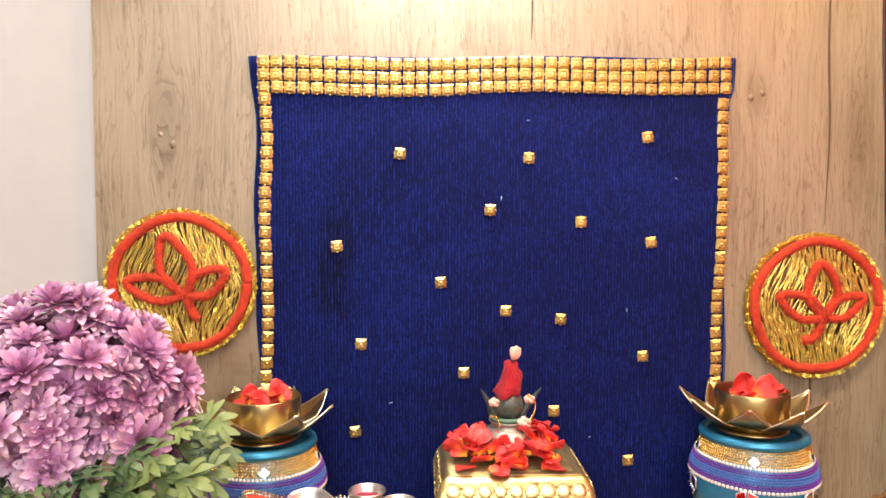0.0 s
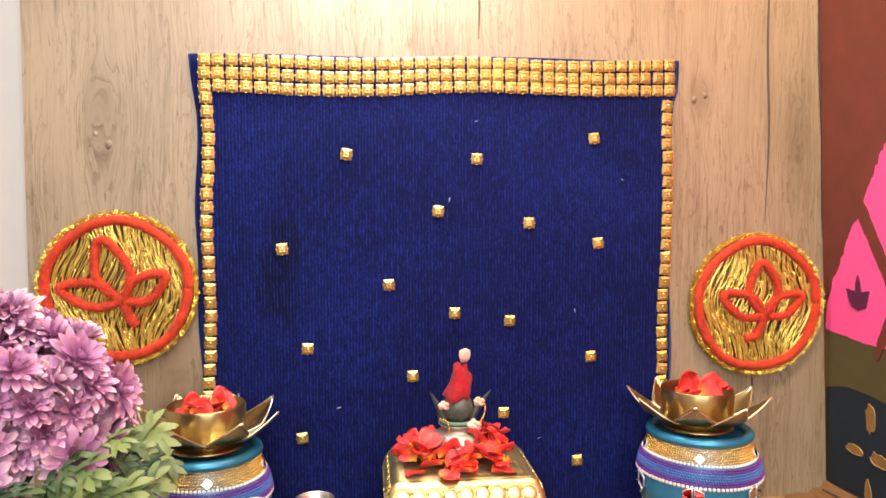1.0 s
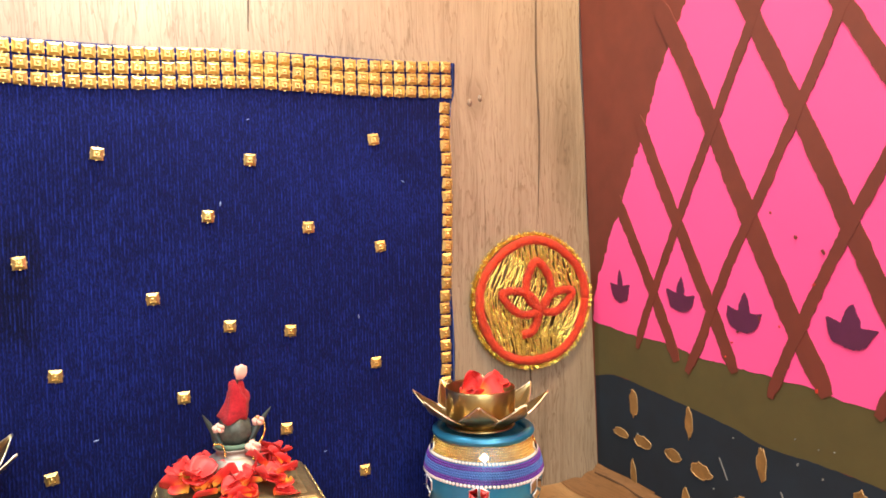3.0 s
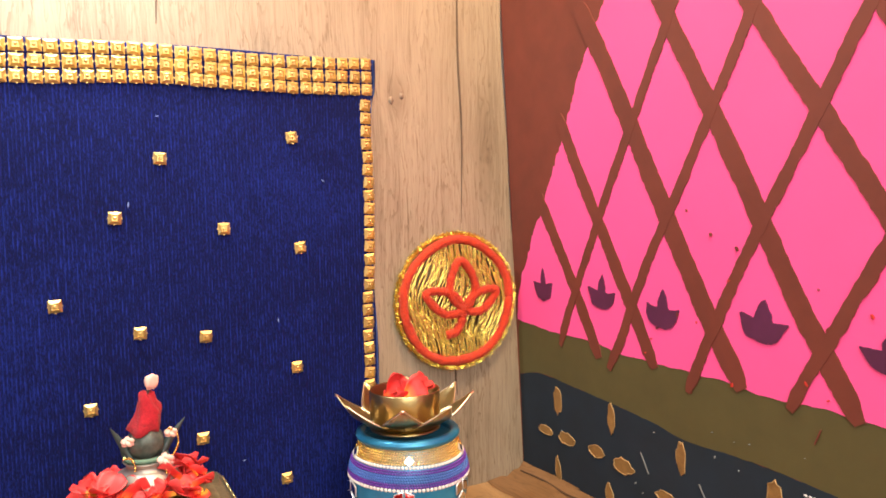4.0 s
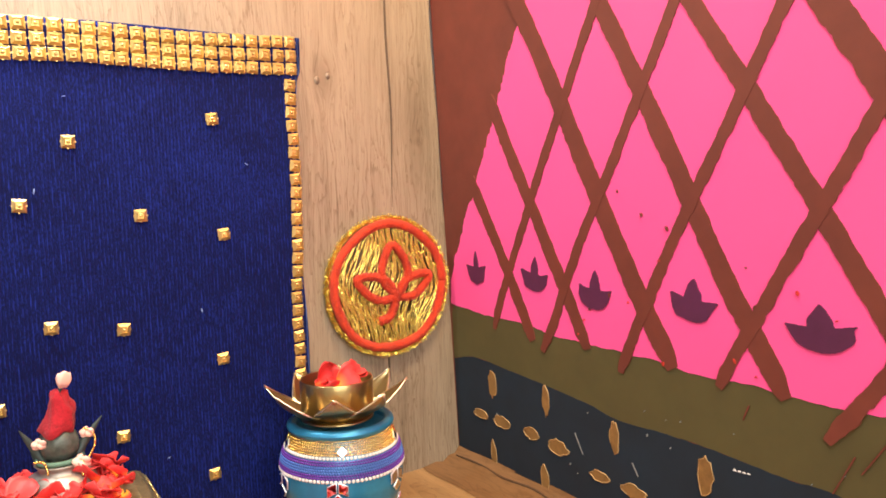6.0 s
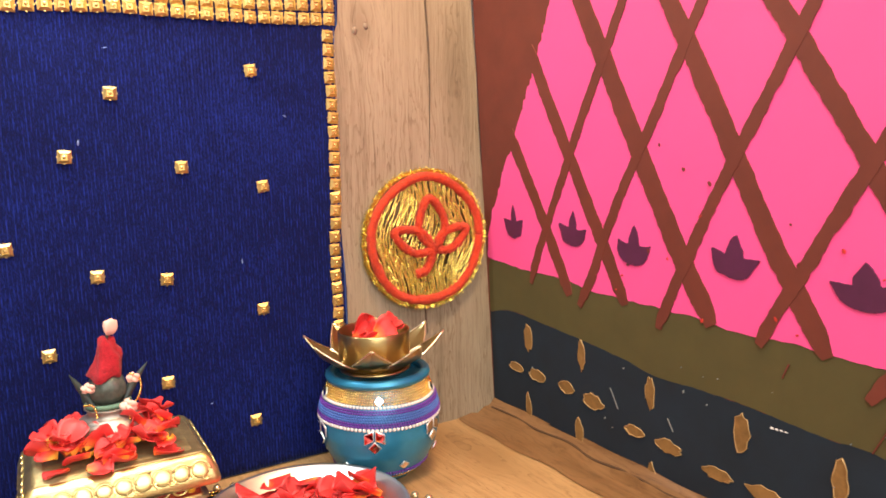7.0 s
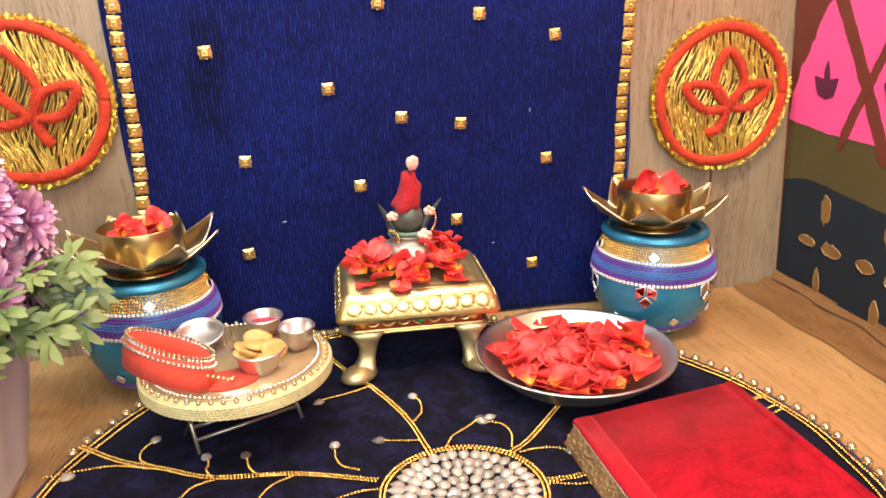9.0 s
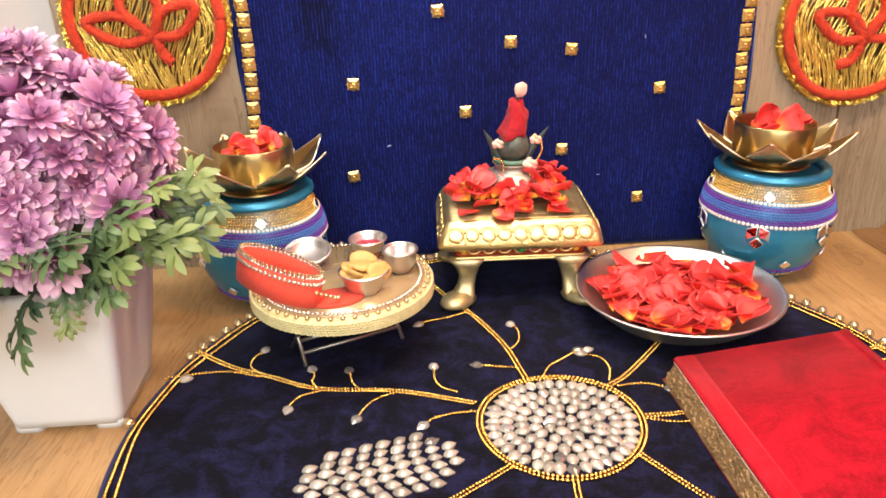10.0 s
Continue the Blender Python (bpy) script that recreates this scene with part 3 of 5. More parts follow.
for k in range(4):
    y0 = -0.4205 - 0.0045 * k
    paint("scratch", [(y0, 0.1100 + 0.0003 * k), (y0 - 0.0035, 0.1097 + 0.0004 * k), (y0 - 0.0028, 0.1116), (y0 - 0.0008, 0.1119)], 0.0011, PAPER_WHITE, "small white scratch")

for name, material, label, count, spots in (("speck", PAPER_GREY, "tiny pale speck in the paint", 14, (-0.56, -0.08, 0.03, 0.17)), ("splash", BROWN, "small splash of brown paint", 7, (-0.52, -0.15, 0.21, 0.50)), ("smear", RED_SMEAR, "small smear of red paint", 9, (-0.52, -0.03, 0.19, 0.29))):
    for _ in range(count):
        y, z = rng.uniform(spots[0], spots[1]), rng.uniform(spots[2], spots[3])
        r, tall, a0 = rng.uniform(0.0006, 0.0016), rng.uniform(0.8, 2.6), rng.uniform(-0.5, 0.5)
        if name == "speck":
            r *= 0.4
        paint(name, [(y + r * math.cos(a) + a0 * r * tall * math.sin(a), z + r * tall * math.sin(a) * rng.uniform(0.7, 1.1)) for a in [2 * math.pi * i / 9 for i in range(9)]], 0.0024, material, label)
for (y0, z0), (y1, z1) in (((-0.225, 0.093), (-0.236, 0.072)), ((-0.305, 0.083), (-0.312, 0.071)), ((-0.437, 0.172), (-0.431, 0.158)), ((-0.525, 0.152), (-0.508, 0.118)), ((-0.548, 0.168), (-0.530, 0.140))):
    paint("brush_mark", [(y0, z0), (y0 - 0.0012, z0), (y1 - 0.0010, z1), (y1, z1)], 0.0016, PAPER_GREY if z0 < 0.1 else BROWN, "thin stray brush mark")

# the laminate sheet of the floor curls up along the painted wall
sh, prof = Shape(), [(-0.060, 0.0012), (-0.042, 0.0034), (-0.029, 0.0012), (-0.018, 0.0085), (-0.009, 0.0090), (-0.003, 0.014), (-0.0012, 0.019)]
ys = [-0.001 - 0.012 * i for i in range(80)]
for y in ys:
    for k, (dx, z) in enumerate(prof):
        w = 0.0022 * math.sin(y * 23 + k) + 0.0016 * math.sin(y * 61 + 2 * k)
        sh.v.append((0.527 + dx + (w if k < 6 else 0), y, max(0.0008, z + (0.6 * w if k > 1 else 0.2 * w))))
for i in range(len(ys) - 1):
    for k in range(len(prof) - 1):
        n = len(prof)
        sh.f.append((i * n + k, i * n + k + 1, (i + 1) * n + k + 1, (i + 1) * n + k))
part("laminate_fold", sh, wood("oak_laminate_fold", "y", (0.58, 0.38, 0.22)), bpy.data.objects["floor"], "wrinkled edge of the laminate sheet")
sh = tube(Shape(), curve([(0.515 + 0.004 * math.sin(9 * i), -0.01 - 0.05 * i, 0.0092 + 0.001 * math.sin(i)) for i in range(12)], 0.01), 0.0014, 5)
part("split", sh, plain("dark_split", (0.07, 0.035, 0.015), 0.8, 0, 0.3, 200), bpy.data.objects["floor"], "dark split along the folded laminate")

# ---- the blue cloth on the panel ----
cloth = thing("backdrop_cloth", pose(0.039, 0.0, 0.0), "dark blue corded velvet cloth edged with gold square studs", "wall cloth")
sh, nx, nz = Shape(), 56, 56
for layer in (0, 1):
    for j in range(nz + 1):
        z = 0.002 + 0.532 * j / nz
        for i in range(nx + 1):
            u = i / nx
            lo = -0.2755 + 0.0020 * math.sin(z * 14) + 0.0012 * math.sin(z * 47) - 0.0085 * max(0.0, (z - 0.47) / 0.06)
            hi = 0.2745 + 0.0022 * math.sin(z * 11 + 1) + 0.0012 * math.sin(z * 39) + (0.0035 if z > 0.49 else 0)
            x = lo + (hi - lo) * u
            y = -0.0010 if layer else -0.0032 - 0.0014 * noise.noise((x * 7, z * 7, 2)) - 0.0009 * math.exp(-((u - 1) / 0.04) ** 2)
            sh.v.append((x, y, z + (0.0012 * math.sin(x * 21) + 0.0128 * x) * (j / nz)))
N = (nx + 1) * (nz + 1)
for j in range(nz):
    for i in range(nx):
        a = j * (nx + 1) + i
        sh.f += [(a, a + 1, a + nx + 2, a + nx + 1), (N + a, N + a + nx + 1, N + a + nx + 2, N + a + 1)]
for j in range(nz):
    for a, b in ((j * (nx + 1), (j + 1) * (nx + 1)), (j * (nx + 1) + nx, (j + 1) * (nx + 1) + nx)):
        sh.f.append((a, b, N + b, N + a))
for i in range(nx):
    for a, b in ((i, i + 1), (nz * (nx + 1) + i, nz * (nx + 1) + i + 1)):
        sh.f.append((a, b, N + b, N + a))
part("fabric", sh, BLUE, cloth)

# one stud: a low square pyramid with a flat seat, a round dimple and small tabs
stud = Shape()
h = 0.0064
rings = [[(sx * s, y, sz * s) for sx, sz in ((-1, -1), (1, -1), (1, 1), (-1, 1))] for s, y in ((h, 0.0), (h, -0.0006), (0.0034, -0.0032), (0.0027, -0.0016))]
for r in rings:
    stud.v += r
for k in range(3):
    for i in range(4):
        j = (i + 1) % 4
        stud.f.append((k * 4 + i, k * 4 + j, k * 4 + 4 + j, k * 4 + 4 + i))
stud.f.append((12, 13, 14, 15))
v, f = bead(0.0018, 10, 6, 0.9)
stud.add(v, f, Matrix.Translation((0, -0.0026, 0)) @ Matrix.Rotation(radians(90), 4, "X"))
for dx, dz in ((1, 0), (-1, 0), (0, 1), (0, -1)):
    b = block((dx * h - 0.0008, -0.0009, dz * h - 0.0008), (dx * h + 0.0008, -0.0003, dz * h + 0.0008))
    stud.add(b.v, b.f)
STUD = mesh_of("stud", stud, GOLD, smooth=False)


def add_stud(x, z, turn=0.0, size=1.0):
    put("stud", STUD, cloth, Matrix.LocRotScale((x - 0.039, -0.0048, z), Euler((radians(rng.uniform(-3, 3)), radians(turn), radians(rng.uniform(-3, 3)))), (size, size, size)))


for row, z in enumerate((0.5265, 0.5123, 0.4981)):
    n = 37
    for i in range(n):
        x = -0.2270 + 0.5345 * i / (n - 1)
        sag = 0.0016 * math.sin(i * 0.35 + 1) - 0.0008 * row * math.sin(i * 0.2)
        add_stud(x + rng.uniform(-0.0006, 0.0006), z + 0.0128 * (x - 0.039) + sag + rng.uniform(-0.0004, 0.0004), rng.uniform(-3, 3), 0.99)
for i in range(32):
    z = 0.4835 - 0.0150 * i
    add_stud(-0.2255 + 0.0016 * math.sin(i * 0.5) + rng.uniform(-0.0007, 0.0007) - 0.002 * (i > 22), z, rng.uniform(-6, 6))
    add_stud(0.3065 - 0.0022 * math.sin(i * 0.33 + 2) + rng.uniform(-0.0007, 0.0007) - 0.0045 * (i / 31), z, rng.uniform(-7, 7))
for x, z in ((-0.074, 0.423), (0.075, 0.419), (0.215, 0.444), (0.030, 0.359), (0.137, 0.345), (0.221, 0.321), (-0.146, 0.317), (-0.027, 0.275), (0.049, 0.241), (0.114, 0.231), (-0.119, 0.204), (0.213, 0.186), (0.0, 0.169), (0.107, 0.122), (-0.126, 0.102), (0.197, 0.061)):
    add_stud(x, z, rng.uniform(-8, 8), 0.97)

# specks of lint on the cloth
for x, z, s in ((0.250, 0.396, 0.0016), (0.043, 0.372, 0.0020), (0.193, 0.241, 0.0018), (-0.085, 0.135, 0.0020), (0.074, 0.462, 0.0014), (0.150, 0.090, 0.0013)):
    part("lint", Shape().add(*bead(s, 6, 4, 0.6), Matrix.Translation((x - 0.039, -0.0052, z)) @ Matrix.Rotation(x * 40, 4, "Y") @ Matrix.Diagonal((1.5, 0.5, 0.7, 1))), plain("pale_blue_lint", (0.16, 0.22, 0.45), 0.9, 0, 0.3, 300), cloth, "small pale speck of lint")

# ---- round wall hangings of gold thread ----


def fuzz(sh, pts, r, count, g):
    """Short hairs that stand out of a fuzzy cord along pts."""
    pts = [Vector(p) for p in pts]
    for _ in range(count):
        k = g.randrange(len(pts) - 1)
        p = pts[k].lerp(pts[k + 1], g.random())
        d = (pts[k + 1] - pts[k]).normalized()
        out = Vector((g.gauss(0, 1), g.gauss(-0.5, 0.8), g.gauss(0, 1)))
        out = (out - d * out.dot(d) * 0.7).normalized()
        a, b = p + out * r * 0.85, p + out * (r + g.uniform(0.0008, 0.0026))
        w = out.cross(Vector((g.gauss(0, 1), g.gauss(0, 1), g.gauss(0, 1)))).normalized() * 0.00038
        n = len(sh.v)
        sh.v += [tuple(a - w), tuple(a + w), tuple(b)]
        sh.f.append((n, n + 1, n + 2))


def wall_hanging(cx, cz, R, turn, label, loops, stem):
    t = thing("wall_hanging", pose(cx, 0.0, cz, 0, turn, 0), label, "wall hanging", "round wall hangings")
    r = random.Random(int(cx * 1000) + 7)
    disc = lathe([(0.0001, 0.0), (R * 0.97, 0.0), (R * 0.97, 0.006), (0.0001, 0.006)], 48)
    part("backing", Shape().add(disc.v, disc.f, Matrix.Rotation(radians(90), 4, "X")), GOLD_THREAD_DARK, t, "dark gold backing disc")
    sh = Shape()
    # laid threads, side by side, that bend together
    for layer in (0, 1):
        x = -0.93 * R
        while x < 0.93 * R:
            x += r.uniform(0.0018, 0.0029)
            lim = math.sqrt(max(0, (0.93 * R) ** 2 - x * x))
            z = lim + r.uniform(-0.004, 0.02)
            while z > -lim:
                ln, ph, tilt = r.uniform(0.030, 0.065), r.uniform(-0.8, 0.8), r.gauss(0, 0.11)
                pts = []
                for s in [q / 10 for q in range(11)]:
                    zz = z - ln * s
                    bend = 0.0035 * math.sin(70 * zz + 40 * x) + 0.0060 * math.sin(38 * zz + 26 * x + ph) + 0.006 * noise.noise((x * 22, zz * 16, cx + layer))
                    px = x * (1.0 - 0.22 * (zz / R) ** 2 * (1 if zz < 0 else 0.4)) + bend + tilt * ln * (s - 0.5)
                    if px ** 2 + zz ** 2 < (0.95 * R) ** 2:
                        pts.append((px, -0.0068 - 0.0016 * layer - 0.0012 * math.sin(math.pi * s), zz))
                if len(pts) > 2:
                    tube(sh, pts, r.uniform(0.00056, 0.00084), 6)
                z -= ln * r.uniform(0.85, 1.05)
    tagged(part("gold_threads", sh, GOLD_THREAD, t, "dense glossy gold threads"), kind="stuff")
    sh = Shape()
    ring = [(0.905 * R * (1 + 0.012 * math.sin(5 * a)) * math.cos(a), -0.0105, 0.905 * R * (1 + 0.012 * math.sin(5 * a)) * math.sin(a)) for a in [2 * math.pi * i / 110 for i in range(111)]]
    tube(sh, ring, 0.0052, 10, rough=0.16, rng=r)
    fuzz(sh, ring, 0.0049, 6500, r)
    part("rim", sh, CHENILLE, t, "fuzzy red chenille rim")

    def loop(name, base, tip, wide):
        base, tip = Vector((base[0], 0, base[1])), Vector((tip[0], 0, tip[1]))
        d = tip - base
        n = Vector((-d.z, 0, d.x)).normalized() * wide
        pts = [base, base + d * 0.35 + n, base + d * 0.7 + n * 0.85, tip, base + d * 0.7 - n * 0.85, base + d * 0.35 - n, base]
        s = tube(Shape(), curve([(p.x * R, -0.0125, p.z * R) for p in pts], 0.0022), 0.0047, 9, rough=0.18, rng=r)
        fuzz(s, curve([(p.x * R, -0.0125, p.z * R) for p in pts], 0.0022), 0.0044, 2200, r)
        part(name, s, CHENILLE, t, "red chenille leaf loop")

    for base, tip, wide in loops:
        loop("leaf_loop", base, tip, wide)
    s = tube(Shape(), curve([(x * R, -0.012, z * R) for x, z in stem], 0.0022), 0.0050, 9, rough=0.18, rng=r)
    fuzz(s, curve([(x * R, -0.012, z * R) for x, z in stem], 0.0022), 0.0047, 800, r)
    part("stem_loop", s, CHENILLE, t, "red chenille stem")
    sh = Shape()
    for k in range(6500):
        a = r.uniform(0, 2 * math.pi)
        a0 = R * r.uniform(0.97, 1.0)
        ln = r.uniform(0.0016, 0.0050)
        b = a + r.gauss(0, 0.7)
        p = Vector((a0 * math.cos(a), -r.uniform(0.002, 0.012), a0 * math.sin(a)))
        q = p + Vector((ln * math.cos(b), r.uniform(-0.003, 0.002), ln * math.sin(b)))
        q.y = min(q.y, -0.001)
        w = Vector((-math.sin(b), r.uniform(-0.5, 0.5), math.cos(b))) * 0.00028
        n = len(sh.v)
        sh.v += [tuple(p - w), tuple(p + w), tuple(q + w * 0.6), tuple(q - w * 0.6)]
        sh.f.append((n, n + 1, n + 2, n + 3))
    tagged(part("tinsel_fringe", sh, TINSEL, t, "glittering gold tinsel fringe"), kind="stuff")
    return t


wall_hanging(-0.3205, 0.2755, 0.0815, 0, "round gold thread hanging with red chenille leaf and rim",
             [((0.08, -0.16), (-0.20, 0.66), 0.20), ((0.05, -0.16), (-0.72, 0.03), 0.15), ((0.08, -0.16), (0.62, 0.18), 0.15)], [(0.08, -0.10), (0.12, -0.30), (0.18, -0.42), (0.26, -0.50)])
wall_hanging(0.4225, 0.2450, 0.0845, 0, "round gold thread hanging beside the pink wall, red chenille leaf",
             [((0.10, -0.16), (0.04, 0.60), 0.21), ((0.10, -0.16), (-0.55, 0.14), 0.15), ((0.10, -0.16), (0.66, 0.12), 0.13)], [(0.10, -0.10), (0.04, -0.32), (-0.06, -0.46), (-0.22, -0.50)])

# ---- decorated clay pots with brass lotus bowls ----


def pot_radius(z):
    pts = [(0.0, 0.033), (0.008, 0.041), (0.02, 0.0530), (0.038, 0.0620), (0.055, 0.0660), (0.070, 0.0660), (0.084, 0.0630), (0.098, 0.0580), (0.110, 0.0530), (0.120, 0.0515)]
    for (a, ra), (b, rb) in zip(pts, pts[1:]):
        if z <= b:
            return ra + (rb - ra) * (z - a) / (b - a)
    return pts[-1][1]


def build_pot(x, y, turn, label, tilt=0.0):
    t = thing("decorated_pot", pose(x, y, 0.0, 0, tilt, turn), label, "pot", "blue decorated pots")
    prof = [(0.0001, 0.0)] + [(pot_radius(z / 1000), z / 1000) for z in range(0, 113, 4)] + [(0.049, 0.113), (0.046, 0.100), (0.0001, 0.095)]
    part("body", lathe(prof, 64), TEAL, t, "metallic teal painted body")
    rim = lathe([(0.0525 + 0.0052 * math.cos(a), 0.1145 + 0.0052 * math.sin(a)) for a in [2 * math.pi * i / 12 for i in range(13)]], 64)
    part("rim", rim, TEAL, t, "rounded teal rim")
    z, rows = 0.1105, []
    for mat_, count, r, label_ in ((GOLD_BEAD, 6, 0.0014, "row of small gold beads"), (PEARL, 1, 0.0020, "row of white beads"), (PURPLE, 2, 0.0014, "row of purple beads"), (VIOLET_BLUE, 3, 0.0014, "row of blue beads"), (PURPLE, 2, 0.0014, "row of purple beads"), (PEARL, 1, 0.0022, "row of white beads")):
        for _ in range(count):
            z -= r * 0.92
            extra = 0.0018 if mat_ in (PURPLE, VIOLET_BLUE) else 0.0006
            part("bead_band", ring_of_beads(pot_radius(z) + extra, z, r, wob=lambda a: 0.0009 * math.sin(2 * a + 1)), mat_, t, label_)
            z -= r * 0.92
    for z0, m_, l_ in ((0.018, PURPLE, "row of purple beads"), (0.0145, VIOLET_BLUE, "row of blue beads"), (0.011, GOLD_BEAD, "row of small gold beads")):
        part("bead_band", ring_of_beads(pot_radius(z0) + 0.0008, z0, 0.0017), m_, t, l_)

    def tile(a, z, size, spin, shape=1.0, shear=0.0):
        rad = pot_radius(z) + 0.0026
        slope = math.atan2(pot_radius(z + 0.006) - pot_radius(z - 0.006), 0.012)
        m = Matrix.Rotation(a, 4, "Z") @ Matrix.Translation((rad, 0, z)) @ Matrix.Rotation(slope, 4, "Y") @ Matrix.Rotation(radians(90), 4, "Y") @ Matrix.Rotation(radians(spin), 4, "Z")
        m = m @ Matrix(((1, shear, 0, 0), (0, 1, 0, 0), (0, 0, 1, 0), (0, 0, 0, 1)))
        b = block((-size, -size * shape, -0.0009), (size, size * shape, 0.0006), 0.0004, 1)
        tl = part("mirror_tile", Shape().add(b.v, b.f, m), MIRROR_EDGE, t, "small square mirror tile")
        g = block((-size * 0.86, -size * shape * 0.86, 0.0004), (size * 0.86, size * shape * 0.86, 0.0010))
        part("glass", Shape().add(g.v, g.f, m), MIRROR, tl, "mirror glass", smooth=False)

    for k in range(5):
        a = 2 * math.pi * k / 5 + radians(-116)
        tile(a, 0.1000, 0.0040, 45)
    for k in range(6):
        a = 2 * math.pi * k / 6 + radians(-121)
        tile(a - 0.085, 0.0645, 0.0056, 0, 0.92, -0.45)
        tile(a + 0.085, 0.0645, 0.0056, 0, 0.92, 0.45)
        tile(a, 0.0535, 0.0050, 45)
        tile(a + 0.5, 0.028, 0.0042, 50)
    return t


def build_lotus(x, y, z, turn, label):
    t = thing("lotus_bowl", pose(x, y, z, 0, 0, turn), label, "bowl", "brass lotus bowls")
    part("cup", lathe([(0.0001, 0.006), (0.032, 0.006), (0.0370, 0.012), (0.0378, 0.0435), (0.0385, 0.0448), (0.0392, 0.0435), (0.0386, 0.010), (0.033, 0.0035), (0.0001, 0.0035)], 64), BRASS, t, "plain brass cup")
    part("base_plate", lathe([(0.0001, 0.0), (0.036, 0.0), (0.039, 0.0015), (0.036, 0.0034), (0.0001, 0.0034)], 48), BRASS, t)
    # a petal: broad, creased down the middle, pointed and turned up at its tip
    sh, n, m_ = Shape(), 14, 8
    for layer in (0, 1):
        for i in range(n + 1):
            s = i / n
            r_ = 0.027 + 0.0490 * s ** 0.9
            zz = 0.0028 + 0.0330 * s ** 1.5
            w = 0.0215 * ((0.62 + 0.38 * s / 0.42) if s < 0.42 else max(0.03, 1 - ((s - 0.42) / 0.58) ** 1.25))
            for j in range(m_ + 1):
                q = 2 * j / m_ - 1
                up = 0.0050 * abs(q) * (1 - 0.75 * s) + 0.0012 * q * q
                off = 0.0008 * layer
                sh.v.append((r_ - off * 0.7 + 0.3 * up, q * w, zz + up + off * 0.7))
    K = (n + 1) * (m_ + 1)
    for i in range(n):
        for j in range(m_):
            a = i * (m_ + 1) + j
            sh.f += [(a, a + 1, a + m_ + 2, a + m_ + 1), (K + a, K + a + m_ + 1, K + a + m_ + 2, K + a + 1)]
    rim_path = [i * (m_ + 1) for i in range(n + 1)] + [n * (m_ + 1) + j for j in range(1, m_ + 1)] + [i * (m_ + 1) + m_ for i in range(n - 1, -1, -1)]
    for a, b in zip(rim_path, rim_path[1:]):
        sh.f.append((a, b, K + b, K + a))
    petal = mesh_of("petal", sh, BRASS)
    edge_pts = [Vector(sh.v[K + a]) * 0.5 + Vector(sh.v[a]) * 0.5 for a in rim_path]
    lip = mesh_of("lip", tube(Shape(), edge_pts, 0.0009, 5), BRASS_EDGE)
    for k in range(8):
        pt = put("petal", petal, t, pose(0, 0, 0.0015 * (k % 2), 0, 0, 45 * k + 5 * (k % 2)), "brass lotus petal")
        put("lip", lip, pt, None, "bright polished petal edge")
    return t


def rose_petal_mesh(seed):
    """A cupped rose petal, narrow and yellow at its foot, with a curled edge."""
    r = random.Random(seed)
    sh, n, m_ = Shape(), 8, 8
    L, Wd, cup, curl, ph = r.uniform(0.027, 0.034), r.uniform(0.013, 0.018), r.uniform(0.3, 1.0), r.uniform(-0.4, 1.3), r.uniform(0, 6)
    for layer in (0, 1):
        for i in range(n + 1):
            s = i / n
            w = Wd * (0.16 + 0.84 * math.sin(math.pi * min(0.5 + 0.0, 0.5) * min(1, s * 1.45))) * (1 if s < 0.7 else math.sqrt(max(0.03, 1 - ((s - 0.7) / 0.33) ** 2)))
            for j in range(m_ + 1):
                q = 2 * j / m_ - 1
                z = cup * 0.011 * q * q + 0.007 * s * s * curl - 0.005 * max(0, s - 0.75) * 4 * abs(math.sin(2 * q + ph)) + 0.0012 * math.sin(5 * q + ph) * s + layer * 0.0005
                sh.v.append((L * s * (1 - 0.05 * q * q), w * q, z))
    K = (n + 1) * (m_ + 1)
    for i in range(n):
        for j in range(m_):
            a = i * (m_ + 1) + j
            sh.f += [(a, a + 1, a + m_ + 2, a + m_ + 1), (K + a, K + a + m_ + 1, K + a + m_ + 2, K + a + 1)]
    rim = [i * (m_ + 1) for i in range(n + 1)] + [n * (m_ + 1) + j for j in range(1, m_ + 1)] + [i * (m_ + 1) + m_ for i in range(n - 1, -1, -1)]
    for a, b in zip(rim, rim[1:]):
        sh.f.append((a, b, K + b, K + a))
    return mesh_of("rose_petal", sh, ROSE)


PETALS = [rose_petal_mesh(k) for k in range(9)]


def rose_petal(x, y, z, rx, ry, rz, group, label="fresh red rose petal, yellow at its foot", size=1.0, k=None):
    me = PETALS[rng.randrange(len(PETALS)) if k is None else k]
    ob = put("rose_petal", me, None, Matrix.LocRotScale((x, y, z), Euler((radians(rx), radians(ry), radians(rz))), (size, size, size)))
    return tagged(ob, label, "petal", group)


for x, y, turn, lt, label in ((0.3135, -0.080, 0, 12, "round teal clay pot with bead bands and mirror tiles"), (-0.2210, -0.0745, 37, -16, "round teal clay pot with bead bands, behind the tray")):
    build_pot(x, y, turn, label)
    dx, dy = (-0.003, 0.0) if x > 0 else (0.002, 0.0)
    build_lotus(x + dx, y + dy, 0.1185, lt, "brass lotus bowl of eight petals standing on a pot")
    for k in range(9):
        a = rng.uniform(0, 360)
        d = rng.uniform(0.0, 0.014)
        rose_petal(x + dx + d * math.cos(radians(a)), y + dy + d * math.sin(radians(a)), 0.150 + 0.0010 * k, rng.uniform(-20, 20), rng.uniform(-20, 5), rng.uniform(0, 360), "petals in the lotus bowls", "red rose petal lying in a brass bowl", 0.8)
